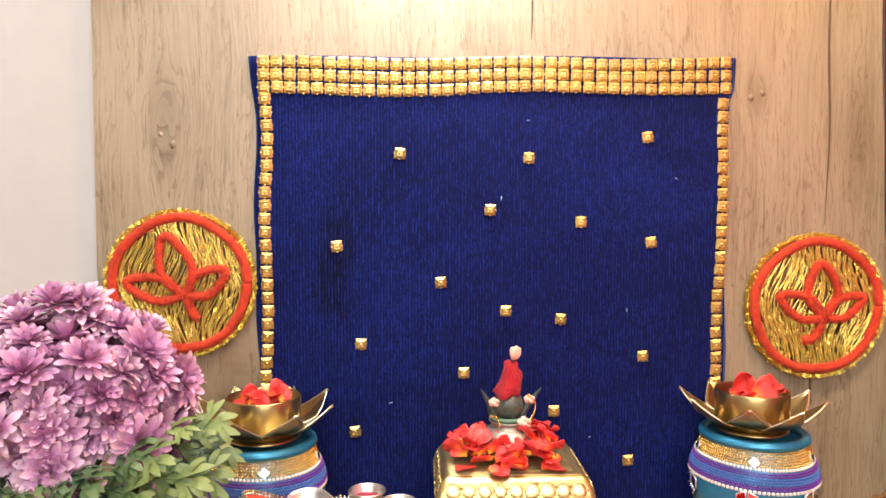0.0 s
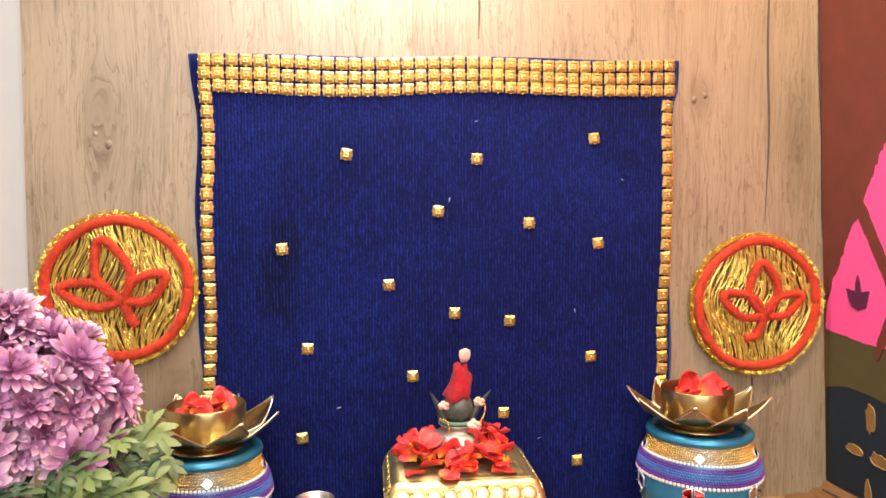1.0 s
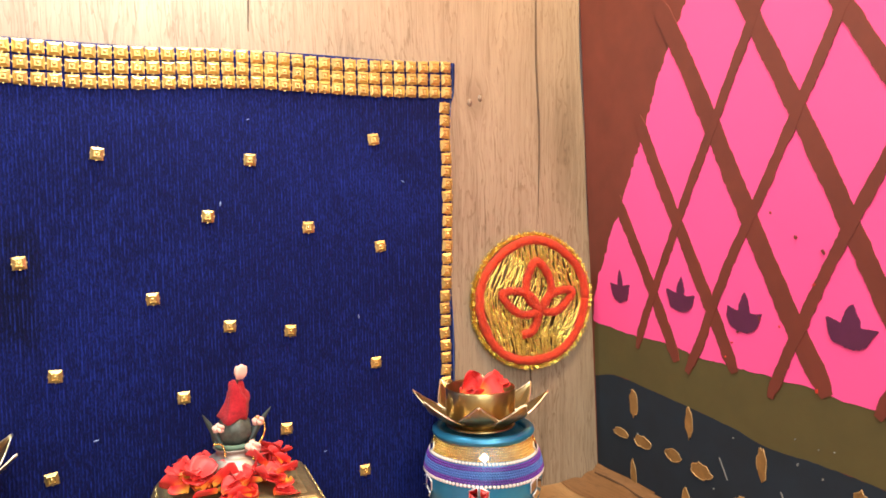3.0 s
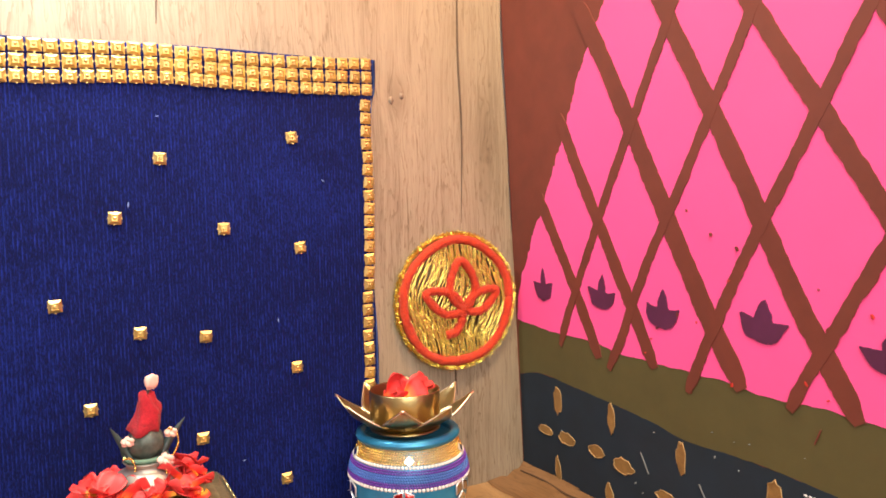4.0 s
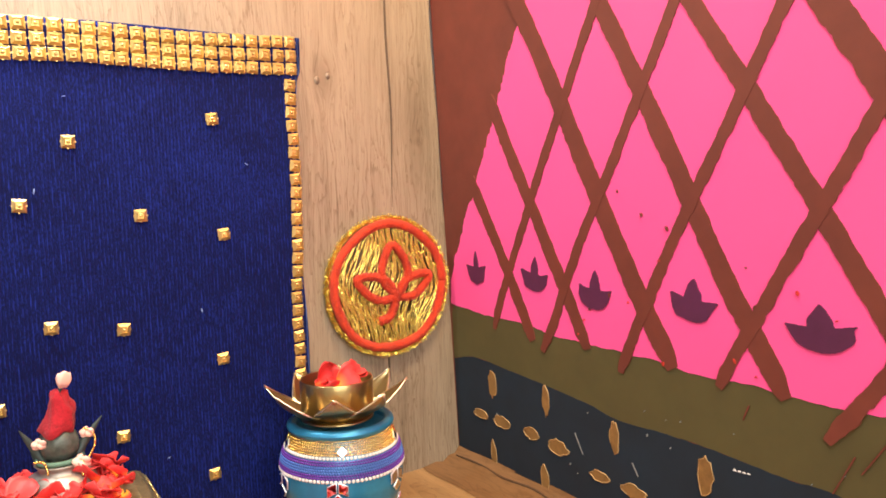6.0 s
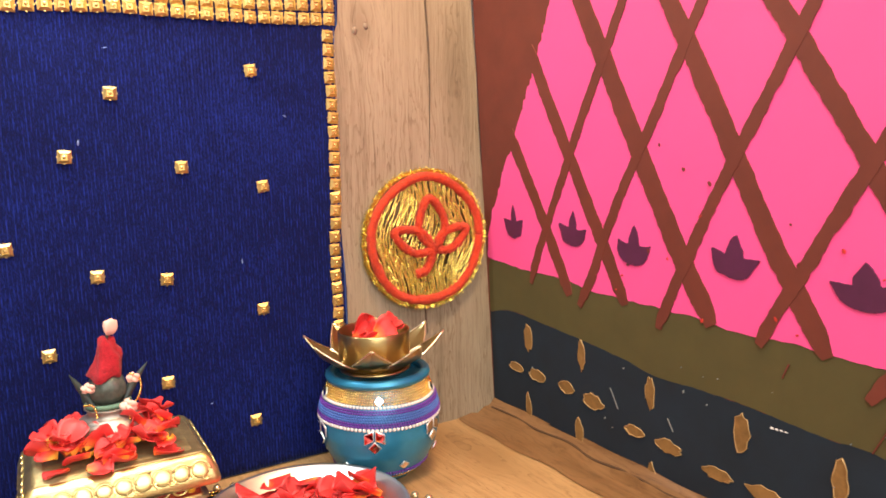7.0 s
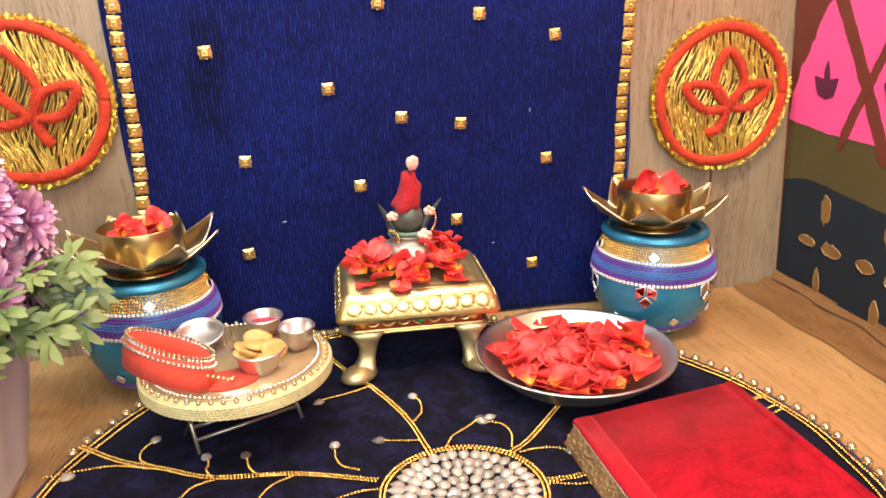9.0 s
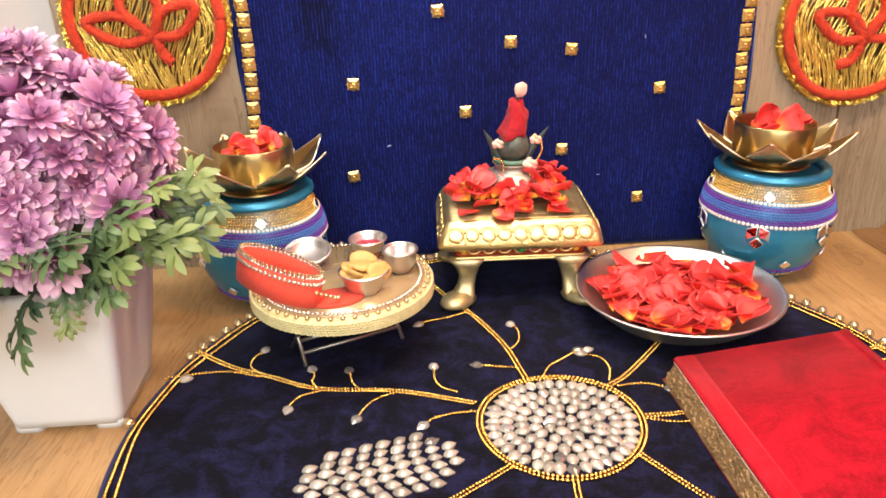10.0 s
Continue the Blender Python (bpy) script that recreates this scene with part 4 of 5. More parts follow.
for x, y, z, rx, ry, rz, s in ((0.284, -0.082, 0.160, 75, -22, 12, 0.95), (0.300, -0.098, 0.160, 62, -8, 5, 1.0), (0.325, -0.082, 0.160, 50, -22, 30, 0.75), (0.292, -0.070, 0.160, 88, -35, -10, 0.85),
                              (-0.242, -0.076, 0.159, 60, -20, 20, 0.7), (-0.232, -0.090, 0.158, 70, -5, 0, 0.8), (-0.212, -0.076, 0.159, 55, -30, 40, 0.8), (-0.200, -0.086, 0.158, 65, -30, 130, 0.7)):
    rose_petal(x, y, z, rx, ry, rz, "petals in the lotus bowls", "red rose petal standing up in a brass bowl", s)

# ---- round velvet mat with beadwork ----
MX, MY, MR = 0.033, -0.347, 0.331
mat_thing = thing("round_mat", pose(0.0290, -0.3405, 0.0) @ Matrix.Diagonal((0.981, 0.984, 1.0, 1.0)), "round dark navy velvet mat with gold beadwork and drop gems", "mat")
part("fabric", lathe([(0.0001, 0.0004), (MR - 0.002, 0.0004), (MR, 0.0014), (MR - 0.002, 0.0030), (0.25, 0.0031), (0.12, 0.0031), (0.0001, 0.0031)], 128), NAVY_MAT, mat_thing)
ZB = 0.0042
for R, label in ((MR - 0.0035, "outer strand of gold beads"), (MR - 0.0095, "inner strand of gold beads")):
    wob = 0.0015 if R < MR - 0.005 else 0.0
    sh = Shape()
    v, f = bead(0.0017, 6, 4)
    n = int(2 * math.pi * R / 0.0033)
    for i in range(n):
        a = 2 * math.pi * i / n
        rr = R + wob * math.sin(9 * a) + 0.0006 * math.sin(23 * a)
        sh.add(v, f, Matrix.Translation((rr * math.cos(a), rr * math.sin(a), ZB)))
    part("bead_border", sh, GOLD_BEAD, mat_thing, label)
BORDER_PEARL = mesh_of("border_pearl", Shape().add(*bead(0.0048, 12, 8)), PEARL_GOLD)
for i in range(124):
    a = 2 * math.pi * i / 124 + rng.uniform(-0.006, 0.006)
    if 2.72 < a < 3.45 and i % 6:
        continue
    put("border_pearl", BORDER_PEARL, mat_thing, Matrix.Translation(((MR + 0.0035) * math.cos(a), (MR + 0.0035) * math.sin(a), 0.0050)))
BLUE_EDGE = plain("blue_piping", (0.014, 0.016, 0.07), 0.8, 0, 0.3, 300, 0.5)
sh = tube(Shape(), [((MR + 0.0008) * math.cos(a), (MR + 0.0008) * math.sin(a), 0.0022) for a in [2 * math.pi * i / 160 for i in range(161)]], 0.0021, 6)
part("piping", sh, BLUE_EDGE, mat_thing, "blue corded edge")

drop = Shape()
n = 10
prof = [(-0.0062, 0.0006), (-0.0045, 0.0026), (-0.0015, 0.0039), (0.0015, 0.0036), (0.0042, 0.0021), (0.0068, 0.0004)]
for x, r in prof:
    for i in range(n):
        a = 2 * math.pi * i / n
        drop.v.append((x, r * math.cos(a), max(-0.0006, r * 0.75 * math.sin(a))))
for k in range(len(prof) - 1):
    for i in range(n):
        j = (i + 1) % n
        drop.f.append((k * n + i, k * n + j, (k + 1) * n + j, (k + 1) * n + i))
drop.f += [tuple(range(n)), tuple((len(prof) - 1) * n + i for i in range(n))]
DROP = mesh_of("drop_gem", drop, CRYSTAL)
CLEAR_DROP = mesh_of("drop_gem", drop, CLEAR_GEM, smooth=False)


def gem(x, y, turn, size=1.0, clear=0.07):
    put("drop_gem", CLEAR_DROP if rng.random() < clear else DROP, mat_thing, Matrix.LocRotScale((x - MX, y - MY, 0.0034), Euler((0, 0, radians(turn + rng.uniform(-9, 9)))), (size * 1.02, size * 1.28, size * 1.1)))


CX, CY, CR = 0.043, -0.347, 0.0655
for R in (CR, CR - 0.0036):
    sh = Shape()
    v, f = bead(0.0017, 6, 4)
    k = int(2 * math.pi * R / 0.0034)
    for i in range(k):
        a = 2 * math.pi * i / k
        rr = R * (1 + 0.012 * math.sin(3 * a))
        sh.add(v, f, Matrix.Translation((CX - MX + rr * math.cos(a), CY - MY + rr * math.sin(a), ZB)))
    part("bead_ring", sh, GOLD_BEAD, mat_thing, "ring of gold beads round the centre")
for R, count in ((0.0540, 38), (0.0428, 30), (0.0318, 21), (0.0208, 13), (0.0100, 6)):
    for i in range(count):
        a = 2 * math.pi * (i + 0.5 * rng.random() * 0.5) / count + R * 40
        gem(CX + R * math.cos(a) + rng.uniform(-0.0012, 0.0012), CY + R * math.sin(a) + rng.uniform(-0.0012, 0.0012), math.degrees(a) + (0 if R > 0.015 else 60), rng.uniform(0.96, 1.10))
gem(CX, CY, 30, 0.8)
# gem-filled leaves between the branches
for lx, ly, ang in ((-0.100, -0.388, 14), (0.043, -0.525, 90)):
    for row in range(-3, 4):
        half = 0.062 * math.sqrt(max(0, 1 - (row / 3.9) ** 2))
        k = int(2 * half / 0.0122)
        for i in range(k):
            u = -half + (i + 0.5) * 2 * half / k + (0.004 if row % 2 else 0)
            w = row * 0.0092
            c, s = math.cos(radians(ang)), math.sin(radians(ang))
            gem(lx + u * c - w * s, ly + u * s + w * c, ang + 8 * row, rng.uniform(0.85, 1.05))


def beads(pts, double=False, r=0.0014):
    sh = Shape()
    pts = [(x - MX, y - MY, 0.0040) for x, y in pts]
    if double:
        for off in (0.0017, -0.0017):
            q = []
            for i, p in enumerate(pts):
                d = (Vector(pts[min(i + 1, len(pts) - 1)]) - Vector(pts[max(i - 1, 0)])).normalized()
                q.append((p[0] - d.y * off, p[1] + d.x * off, p[2]))
            strand(sh, q, r, 0.0029)
    else:
        strand(sh, pts, r, 0.0029)
    part("bead_branch", sh, GOLD_BEAD, mat_thing, "branch of gold beads")


# main branches
beads([(-0.270, -0.205), (-0.232, -0.236), (-0.193, -0.257), (-0.151, -0.279), (-0.084, -0.290), (-0.021, -0.314)], True)
beads([(-0.289, -0.247), (-0.268, -0.244), (-0.235, -0.243), (-0.205, -0.254)])
beads([(-0.065, -0.035), (-0.050, -0.078), (-0.030, -0.124), (-0.007, -0.167), (0.015, -0.225), (0.026, -0.283)], True)
beads([(0.094, -0.301), (0.115, -0.285), (0.154, -0.242), (0.20, -0.19), (0.26, -0.13), (0.295, -0.149)], True)
beads([(0.109, -0.345), (0.137, -0.345), (0.19, -0.335), (0.26, -0.30), (0.335, -0.272), (0.353, -0.268)], True)
beads([(0.111, -0.349), (0.140, -0.356), (0.20, -0.350), (0.28, -0.315), (0.350, -0.285)])
beads([(-0.003, -0.393), (-0.043, -0.420), (-0.10, -0.455), (-0.17, -0.51)], True)
beads([(0.039, -0.413), (0.037, -0.44), (0.035, -0.52), (0.033, -0.60)], True)
beads([(0.093, -0.391), (0.119, -0.432), (0.16, -0.49), (0.20, -0.57)], True)
# twigs, each with a drop at its end
for pts in ([(-0.200, -0.252), (-0.214, -0.240), (-0.216, -0.225), (-0.209, -0.212)], [(-0.145, -0.281), (-0.165, -0.288), (-0.172, -0.297), (-0.174, -0.304)],
            [(-0.152, -0.279), (-0.158, -0.268), (-0.157, -0.258), (-0.1595, -0.249)], [(-0.095, -0.288), (-0.112, -0.285), (-0.122, -0.275), (-0.126, -0.257)],
            [(-0.035, -0.296), (-0.047, -0.288), (-0.052, -0.275), (-0.052, -0.259)], [(-0.085, -0.291), (-0.103, -0.300), (-0.112, -0.312), (-0.1165, -0.322)],
            [(-0.020, -0.325), (-0.040, -0.326), (-0.056, -0.331), (-0.063, -0.337)], [(0.020, -0.265), (0.005, -0.262), (-0.006, -0.259), (-0.012, -0.257)],
            [(0.020, -0.235), (0.030, -0.220), (0.032, -0.200), (0.028, -0.190)], [(-0.012, -0.158), (-0.035, -0.168), (-0.052, -0.172), (-0.060, -0.176)],
            [(0.041, -0.282), (0.050, -0.266), (0.065, -0.255), (0.077, -0.245)], [(0.096, -0.293), (0.101, -0.275), (0.098, -0.258), (0.085, -0.250)],
            [(0.101, -0.303), (0.115, -0.301), (0.129, -0.303), (0.140, -0.309)], [(0.353, -0.292), (0.345, -0.296), (0.338, -0.298), (0.330, -0.297)]):
    beads(pts)
    (ax, ay), (bx, by) = pts[-2], pts[-1]
    gem(bx + 0.3 * (bx - ax), by + 0.3 * (by - ay), math.degrees(math.atan2(by - ay, bx - ax)), 0.95, 0.8)
gem(-0.271, -0.250, 200, 1.1), gem(0.090, -0.2425, 20, 0.9)

# ---- gilt stool ----
stool = thing("low_stool", pose(0.0410, -0.0865, 0.0032, 0, 0, -2.5), "low gilt offering stool with embossed rim and curved legs", "stool")
X, Y = 0.0805, 0.0660
rings = [rect_ring(-X + i, X - i, -Y + i, Y - i, z, 0.006) for i, z in ((0.005, 0.0635), (0.001, 0.0645), (0.0, 0.067), (0.0008, 0.0715), (0.0030, 0.0790), (0.0065, 0.0865), (0.0095, 0.0905), (0.0120, 0.0915))]
part("rim", loft(rings), STOOL_GOLD, stool, "embossed gilt rim")
part("top", loft([rect_ring(-X + 0.0125, X - 0.0125, -Y + 0.0125, Y - 0.0125, z, 0.004) for z in (0.088, 0.0922)]), STOOL_DULL, stool, "dull embossed gilt top")
sh = block((-X + 0.021, -Y + 0.021, 0.092), (X - 0.021, Y - 0.021, 0.0930), 0.0005, 1)
part("top_panel", sh, STOOL_DULL, stool, "raised flat panel of the top")
# embossed scrolls along the sloping rim
boss = Shape()
v, f = bead(0.0068, 12, 6, 0.15)
boss.add(v, f, Matrix.Diagonal((1.12, 0.98, 1, 1)))
tube(boss, [(0.0090 * math.cos(a), 0.0085 * math.sin(a), 0.0) for a in [math.pi * (0.1 + 1.2 * i / 14) for i in range(15)]], 0.0011, 5, taper=lambda t: 1.2 - 0.8 * t)
tube(boss, [(0.003 * math.cos(a) + 0.006, 0.003 * math.sin(a) - 0.004, 0.0) for a in [math.pi * (0.6 + 1.3 * i / 8) for i in range(9)]], 0.0009, 5)
BOSS = mesh_of("boss", boss, STOOL_GOLD)
for side in range(4):
    half, other = (X, Y) if side % 2 == 0 else (Y, X)
    count = 9 if side % 2 == 0 else 7
    for i in range(count):
        u = -half + 0.018 + (2 * half - 0.036) * i / (count - 1)
        m = Matrix.Rotation(radians(90 * side), 4, "Z") @ Matrix.Translation((u, -other + 0.0030, 0.0785)) @ Matrix.Rotation(radians(70), 4, "X") @ Matrix.Rotation(rng.uniform(-0.6, 0.6), 4, "Z") @ Matrix.Scale(rng.uniform(0.9, 1.1), 4)
        put("boss", BOSS, stool, m)
rings = [rect_ring(-0.064, 0.064, -0.0525, 0.0525, z, 0.003) for z in (0.0490, 0.0640)]
part("apron", loft(rings), RED_ENAMEL, stool, "red enamel apron with gilt edge")
for z in (0.0490, 0.0515, 0.0622):
    sh = tube(Shape(), rect_ring(-0.0648, 0.0648, -0.0533, 0.0533, z, 0.003) + [rect_ring(-0.0648, 0.0648, -0.0533, 0.0533, z, 0.003)[0]], 0.0017, 6)
    part("apron_moulding", sh, STOOL_GOLD, stool, "gilt moulding")
for u, m_ in ((-0.055, AMBER_GEM), (0.002, GREEN_GEM), (0.055, AMBER_GEM)):
    part("stone", Shape().add(*bead(0.0042, 8, 6, 0.8), Matrix.Translation((u, -0.0535, 0.0590))), m_, stool, "small coloured glass stone")
for u in [-0.045 + 0.0151 * i for i in range(7)]:
    part("scallop", tube(Shape(), [(u + 0.0065 * math.cos(a), -0.0538, 0.0615 - 0.0055 * math.sin(a)) for a in [math.pi * i / 8 for i in range(9)]], 0.0011, 5), STOOL_GOLD, stool)
for sx in (-1, 1):
    for sy in (-1, 1):
        path = [(0.052, 0.045, 0.051), (0.0515, 0.0445, 0.040), (0.051, 0.044, 0.030), (0.053, 0.046, 0.020), (0.0555, 0.0485, 0.012), (0.058, 0.051, 0.007)]
        rings = []
        for (px, py, pz), w in zip(path, (0.0190, 0.0120, 0.0085, 0.0085, 0.0110, 0.0135)):
            rings.append([(sx * px + w * math.copysign(abs(math.cos(a)) ** 0.55, math.cos(a)), sy * py + 0.85 * w * math.copysign(abs(math.sin(a)) ** 0.55, math.sin(a)), pz) for a in [2 * math.pi * i / 24 for i in range(24)]])
        leg = part("leg", loft(rings[::-1]), LEG_GOLD, stool, "pale gold curved leg")
        foot = lathe([(0.0001, 0.0032), (0.0150, 0.0032), (0.0165, 0.006), (0.0145, 0.0105), (0.008, 0.0145), (0.0001, 0.0155)], 20)
        part("foot", Shape().add(foot.v, foot.f, Matrix.Translation((sx * 0.0615, sy * 0.0545, 0.0)) @ Matrix.Rotation(math.atan2(sy, sx), 4, "Z") @ Matrix.Diagonal((1.3, 0.95, 1, 1))), LEG_GOLD, leg, "flat rounded foot")

# ---- little water pot with a husked nut on the stool ----
KS = 1.08
K0 = (0.0385, -0.092, 0.0962)
kal = thing("ritual_pot", pose(*K0) @ Matrix.Scale(KS, 4), "small silver pot with husked nut in red felt wrap", "pot")
part("body", lathe([(0.0001, 0.0), (0.016, 0.0), (0.0235, 0.006), (0.0272, 0.0145), (0.0272, 0.0215), (0.0250, 0.0275), (0.0190, 0.0310), (0.0160, 0.0325), (0.0166, 0.0360), (0.0190, 0.0385), (0.0180, 0.0388), (0.0145, 0.035), (0.0001, 0.034)], 48), SILVER, kal, "tarnished silver round body")
sh = Shape()
for i, b in enumerate([math.pi * (k / 12 - 0.5) for k in range(1, 12)]):
    for j in range(22):
        a = 2 * math.pi * j / 22
        r = 0.0150 * math.cos(b) * (1 + 0.07 * math.sin(9 * a) + 0.03 * noise.noise((a * 3, b * 5, 1)))
        sh.v.append((r * math.cos(a), r * math.sin(a), 0.0535 + 0.0150 * math.sin(b)))
for i in range(10):
    for j in range(22):
        k = (j + 1) % 22
        sh.f.append((i * 22 + j, i * 22 + k, (i + 1) * 22 + k, (i + 1) * 22 + j))
sh.f += [tuple(range(22)), tuple(220 + j for j in range(22))]
part("nut", sh, COCONUT, kal, "grey-green ridged husk")


def blade(base, tip, wide, bow):
    """A pointed leaf blade with a keel."""
    base, tip = Vector(base), Vector(tip)
    d = tip - base
    side = d.cross(Vector((0, 1, 0.2))).normalized()
    nrm = side.cross(d).normalized()
    sh = Shape()
    for i in range(9):
        s = i / 8
        w = wide * math.sin(math.pi * min(0.98, 0.12 + 0.88 * s)) ** 0.9
        c = base + d * s + nrm * bow * math.sin(math.pi * s)
        for q in (-1, 0, 1):
            p = c + side * (w * q) + nrm * (0.25 * w * abs(q))
            sh.v += [tuple(p), tuple(p - nrm * 0.0006)]
    for i in range(8):
        for q in (0, 2):
            a = i * 6 + q
            sh.f += [(a, a + 2, a + 8, a + 6), (a + 1, a + 7, a + 9, a + 3)]
        a = i * 6
        sh.f += [(a, a + 6, a + 7, a + 1), (a + 4, a + 5, a + 11, a + 10)]
    return sh


for base, tip, wide in (((-0.010, -0.006, 0.037), (-0.0275, -0.004, 0.0705), 0.0030), ((0.011, -0.004, 0.038), (0.033, 0.002, 0.0690), 0.0030), ((-0.013, 0.0, 0.036), (-0.019, 0.006, 0.058), 0.004), ((0.014, 0.003, 0.037), (0.022, 0.006, 0.056), 0.004)):
    part("leaf", blade(base, tip, wide, 0.003), BETEL, kal, "dark pointed dried leaf")
rings = []
for z, rx, ry, cx in ((0.0625, 0.0135, 0.0135, -0.001), (0.0640, 0.0152, 0.0145, -0.001), (0.0690, 0.0136, 0.0130, 0.0010), (0.0750, 0.0118, 0.0110, 0.0025), (0.0800, 0.0114, 0.0100, 0.0038), (0.0835, 0.0108, 0.0095, 0.0038), (0.0875, 0.0080, 0.0080, 0.0025), (0.0935, 0.0074, 0.0068, 0.0020), (0.0955, 0.0026, 0.003, 0.002)):
    rings.append([(cx + 0.86 * rx * math.cos(a) * (1 + 0.10 * math.sin(5 * a + 90 * z)), ry * math.sin(a) * (1 + 0.12 * math.sin(4 * a + 150 * z)), z + 0.0022 * math.sin(3 * a + 80 * z)) for a in [2 * math.pi * i / 26 for i in range(26)]])
part("wrap", loft(rings), RED_CLOTH, kal, "dark red felt wrap, gathered at its top")
for px, py, pz, s in ((0.0060, -0.003, 0.1045, 0.0075), (0.013, -0.0165, 0.0395, 0.0070), (-0.0150, -0.009, 0.0575, 0.0055), (0.0195, -0.008, 0.060, 0.0055)):
    sh = Shape()
    if pz > 0.1:
        # one pale petal, folded over at its top
        v, f = bead(s * 0.92, 14, 10)
        v = [(x * 0.86 * (1 + 0.25 * z / s), y * 0.42 + 0.0014 * math.sin(x / s * 3), z * 1.0 - 0.10 * abs(x) * (x > 0) + 0.0022 * noise.noise((x * 260, y * 260, z * 260))) for x, y, z in v]
        sh.add(v, f, Matrix.Translation((px, py, pz)) @ Matrix.Rotation(0.35, 4, "Y"))
    else:
        for k in range(7):
            a = 2.4 * k
            v, f = bead(s * (0.55 + 0.05 * (k % 3)), 8, 6, 0.8)
            sh.add(v, f, Matrix.Translation((px + 0.45 * s * math.cos(a), py + 0.45 * s * math.sin(a), pz + s * (0.14 * k - 0.4))) @ Matrix.Rotation(a, 4, "Z") @ Matrix.Rotation(0.8, 4, "X") @ Matrix.Diagonal((1, 0.55, 1.1, 1)))
    part("cloth_flower", sh, ROSE_PALE, kal, "pale pink cloth flower")
part("flower_stalk", tube(Shape(), [(0.002, 0, 0.092), (0.005, -0.002, 0.102)], 0.0014, 6), BETEL, kal)
sh = strand(Shape(), [(0.013, -0.020, 0.030), (0.0135, -0.0205, 0.040), (0.0195, -0.017, 0.044), (0.0245, -0.012, 0.052), (0.0235, -0.010, 0.061), (0.0165, -0.012, 0.0655)], 0.0011, 0.0022)
part("bead_chain", sh, GOLD_BEAD, kal, "chain of tiny gold beads")
sh = strand(Shape(), [(-0.0195, -0.015, 0.046), (-0.0145, -0.019, 0.0465), (-0.0120, -0.021, 0.042), (-0.0115, -0.0215, 0.035)], 0.0011, 0.0022)
part("bead_chain", sh, GOLD_BEAD, kal, "chain of tiny gold beads")
part("leaf_tie", tube(Shape(), [(0.0162 * math.cos(a), 0.0162 * math.sin(a), 0.041) for a in [2 * math.pi * i / 24 for i in range(25)]], 0.0022, 6), plain("green_thread", (0.10, 0.19, 0.13), 0.7, 0, 0.3, 300, 0.4), kal, "green thread tie")
# loose petals round the pot
for k in range(96):
    a = rng.uniform(0, 2 * math.pi)
    d = rng.uniform(0.029, 0.050)
    px, py = 0.0385 + 1.05 * d * math.cos(a), -0.096 + 0.90 * d * math.sin(a)
    if math.hypot(px - K0[0], py - K0[1]) < 0.030:
        continue
    out = math.degrees(math.atan2(py - K0[1], px - K0[0]))
    lift = (0.004 + 0.020 * max(0, abs(math.cos(a)) - 0.3)) * rng.random()
    rose_petal(px, py, 0.0975 + 0.0001 * k + lift, rng.uniform(-35, 35), rng.uniform(-42, 8), out + 180 + rng.uniform(-110, 110), "petals on the stool", "red rose petal heaped on the gilt stool", rng.uniform(0.60, 0.88))
for x, y, z, rx, ry, rz, s in ((0.0, -0.128, 0.0985, 15, 5, 200, 0.85), (0.012, -0.136, 0.0980, 10, 5, -30, 0.9), (0.052, -0.134, 0.0980, -10, -4, 190, 0.85), (0.066, -0.136, 0.0985, 12, 5, 20, 0.95), (0.038, -0.126, 0.100, 40, -40, 100, 0.8), (0.070, -0.100, 0.104, 60, -45, 80, 0.95), (-0.010, -0.100, 0.104, 60, -20, 160, 0.85), (-0.004, -0.084, 0.106, 40, -30, 120, 0.85)):
    rose_petal(x, y, z, rx, ry, rz, "petals on the stool", "red rose petal heaped on the gilt stool", s * 0.85)

# ---- steel plate of petals ----
PX, PY = 0.1855, -0.180
plate = thing("steel_plate", pose(PX, PY, 0.0034), "round shallow stainless steel dish holding rose petals", "plate")
part("dish", lathe([(0.976 * r_, 1.06 * z_) for r_, z_ in [(0.0001, 0.0), (0.058, 0.0), (0.073, 0.005), (0.088, 0.0165), (0.0965, 0.0255), (0.0995, 0.0265), (0.1000, 0.0275), (0.0990, 0.0285), (0.0960, 0.0275), (0.086, 0.0180), (0.071, 0.0070), (0.058, 0.0022), (0.0001, 0.0022)]], 96), STEEL, plate, "polished steel dish with rolled lip")
for k in range(132):
    a = k * 2.39996
    d = 0.075 * math.sqrt((k + 0.5) / 132)
    lay = rng.random()
    z = 0.0070 + max(0, d - 0.055) * 0.5 + lay * 0.008
    rose_petal(PX + d * math.cos(a), PY + d * math.sin(a), z + 0.003, rng.uniform(-28, 28), rng.uniform(-30, 6), math.degrees(a) + 180 + rng.uniform(-100, 100), "petals in the steel plate", "red rose petal lying in a steel dish", rng.uniform(0.82, 1.12))

# ---- red velvet book ----
book = thing("velvet_book", pose(0.1415, -0.2925, 0.0042, 0, 0, 1.6), "thick book bound in bright red velvet with gilt edges", "book")
BW, BD = 0.1465, 0.225


def book_top(x):
    """The book swells towards its padded spine."""
    return 0.0205 + 0.0150 * max(0.0, min(1.0, x / BW)) ** 1.2


def sheet(x0, x1, y0, y1, lo, hi, n=14, soft=0.0):
    rings = []
    for i in range(n + 1):
        x = x0 + (x1 - x0) * i / n
        e = soft * (1 if i in (0, n) else 0)
        rings.append([(x, y0 + e, lo(x) + e), (x, y1 - e, lo(x) + e), (x, y1, lo(x) + 0.4 * (hi(x) - lo(x))), (x, y1 - e, hi(x) - e), (x, y0 + e, hi(x) - e), (x, y0, lo(x) + 0.4 * (hi(x) - lo(x)))])
    return loft(rings)


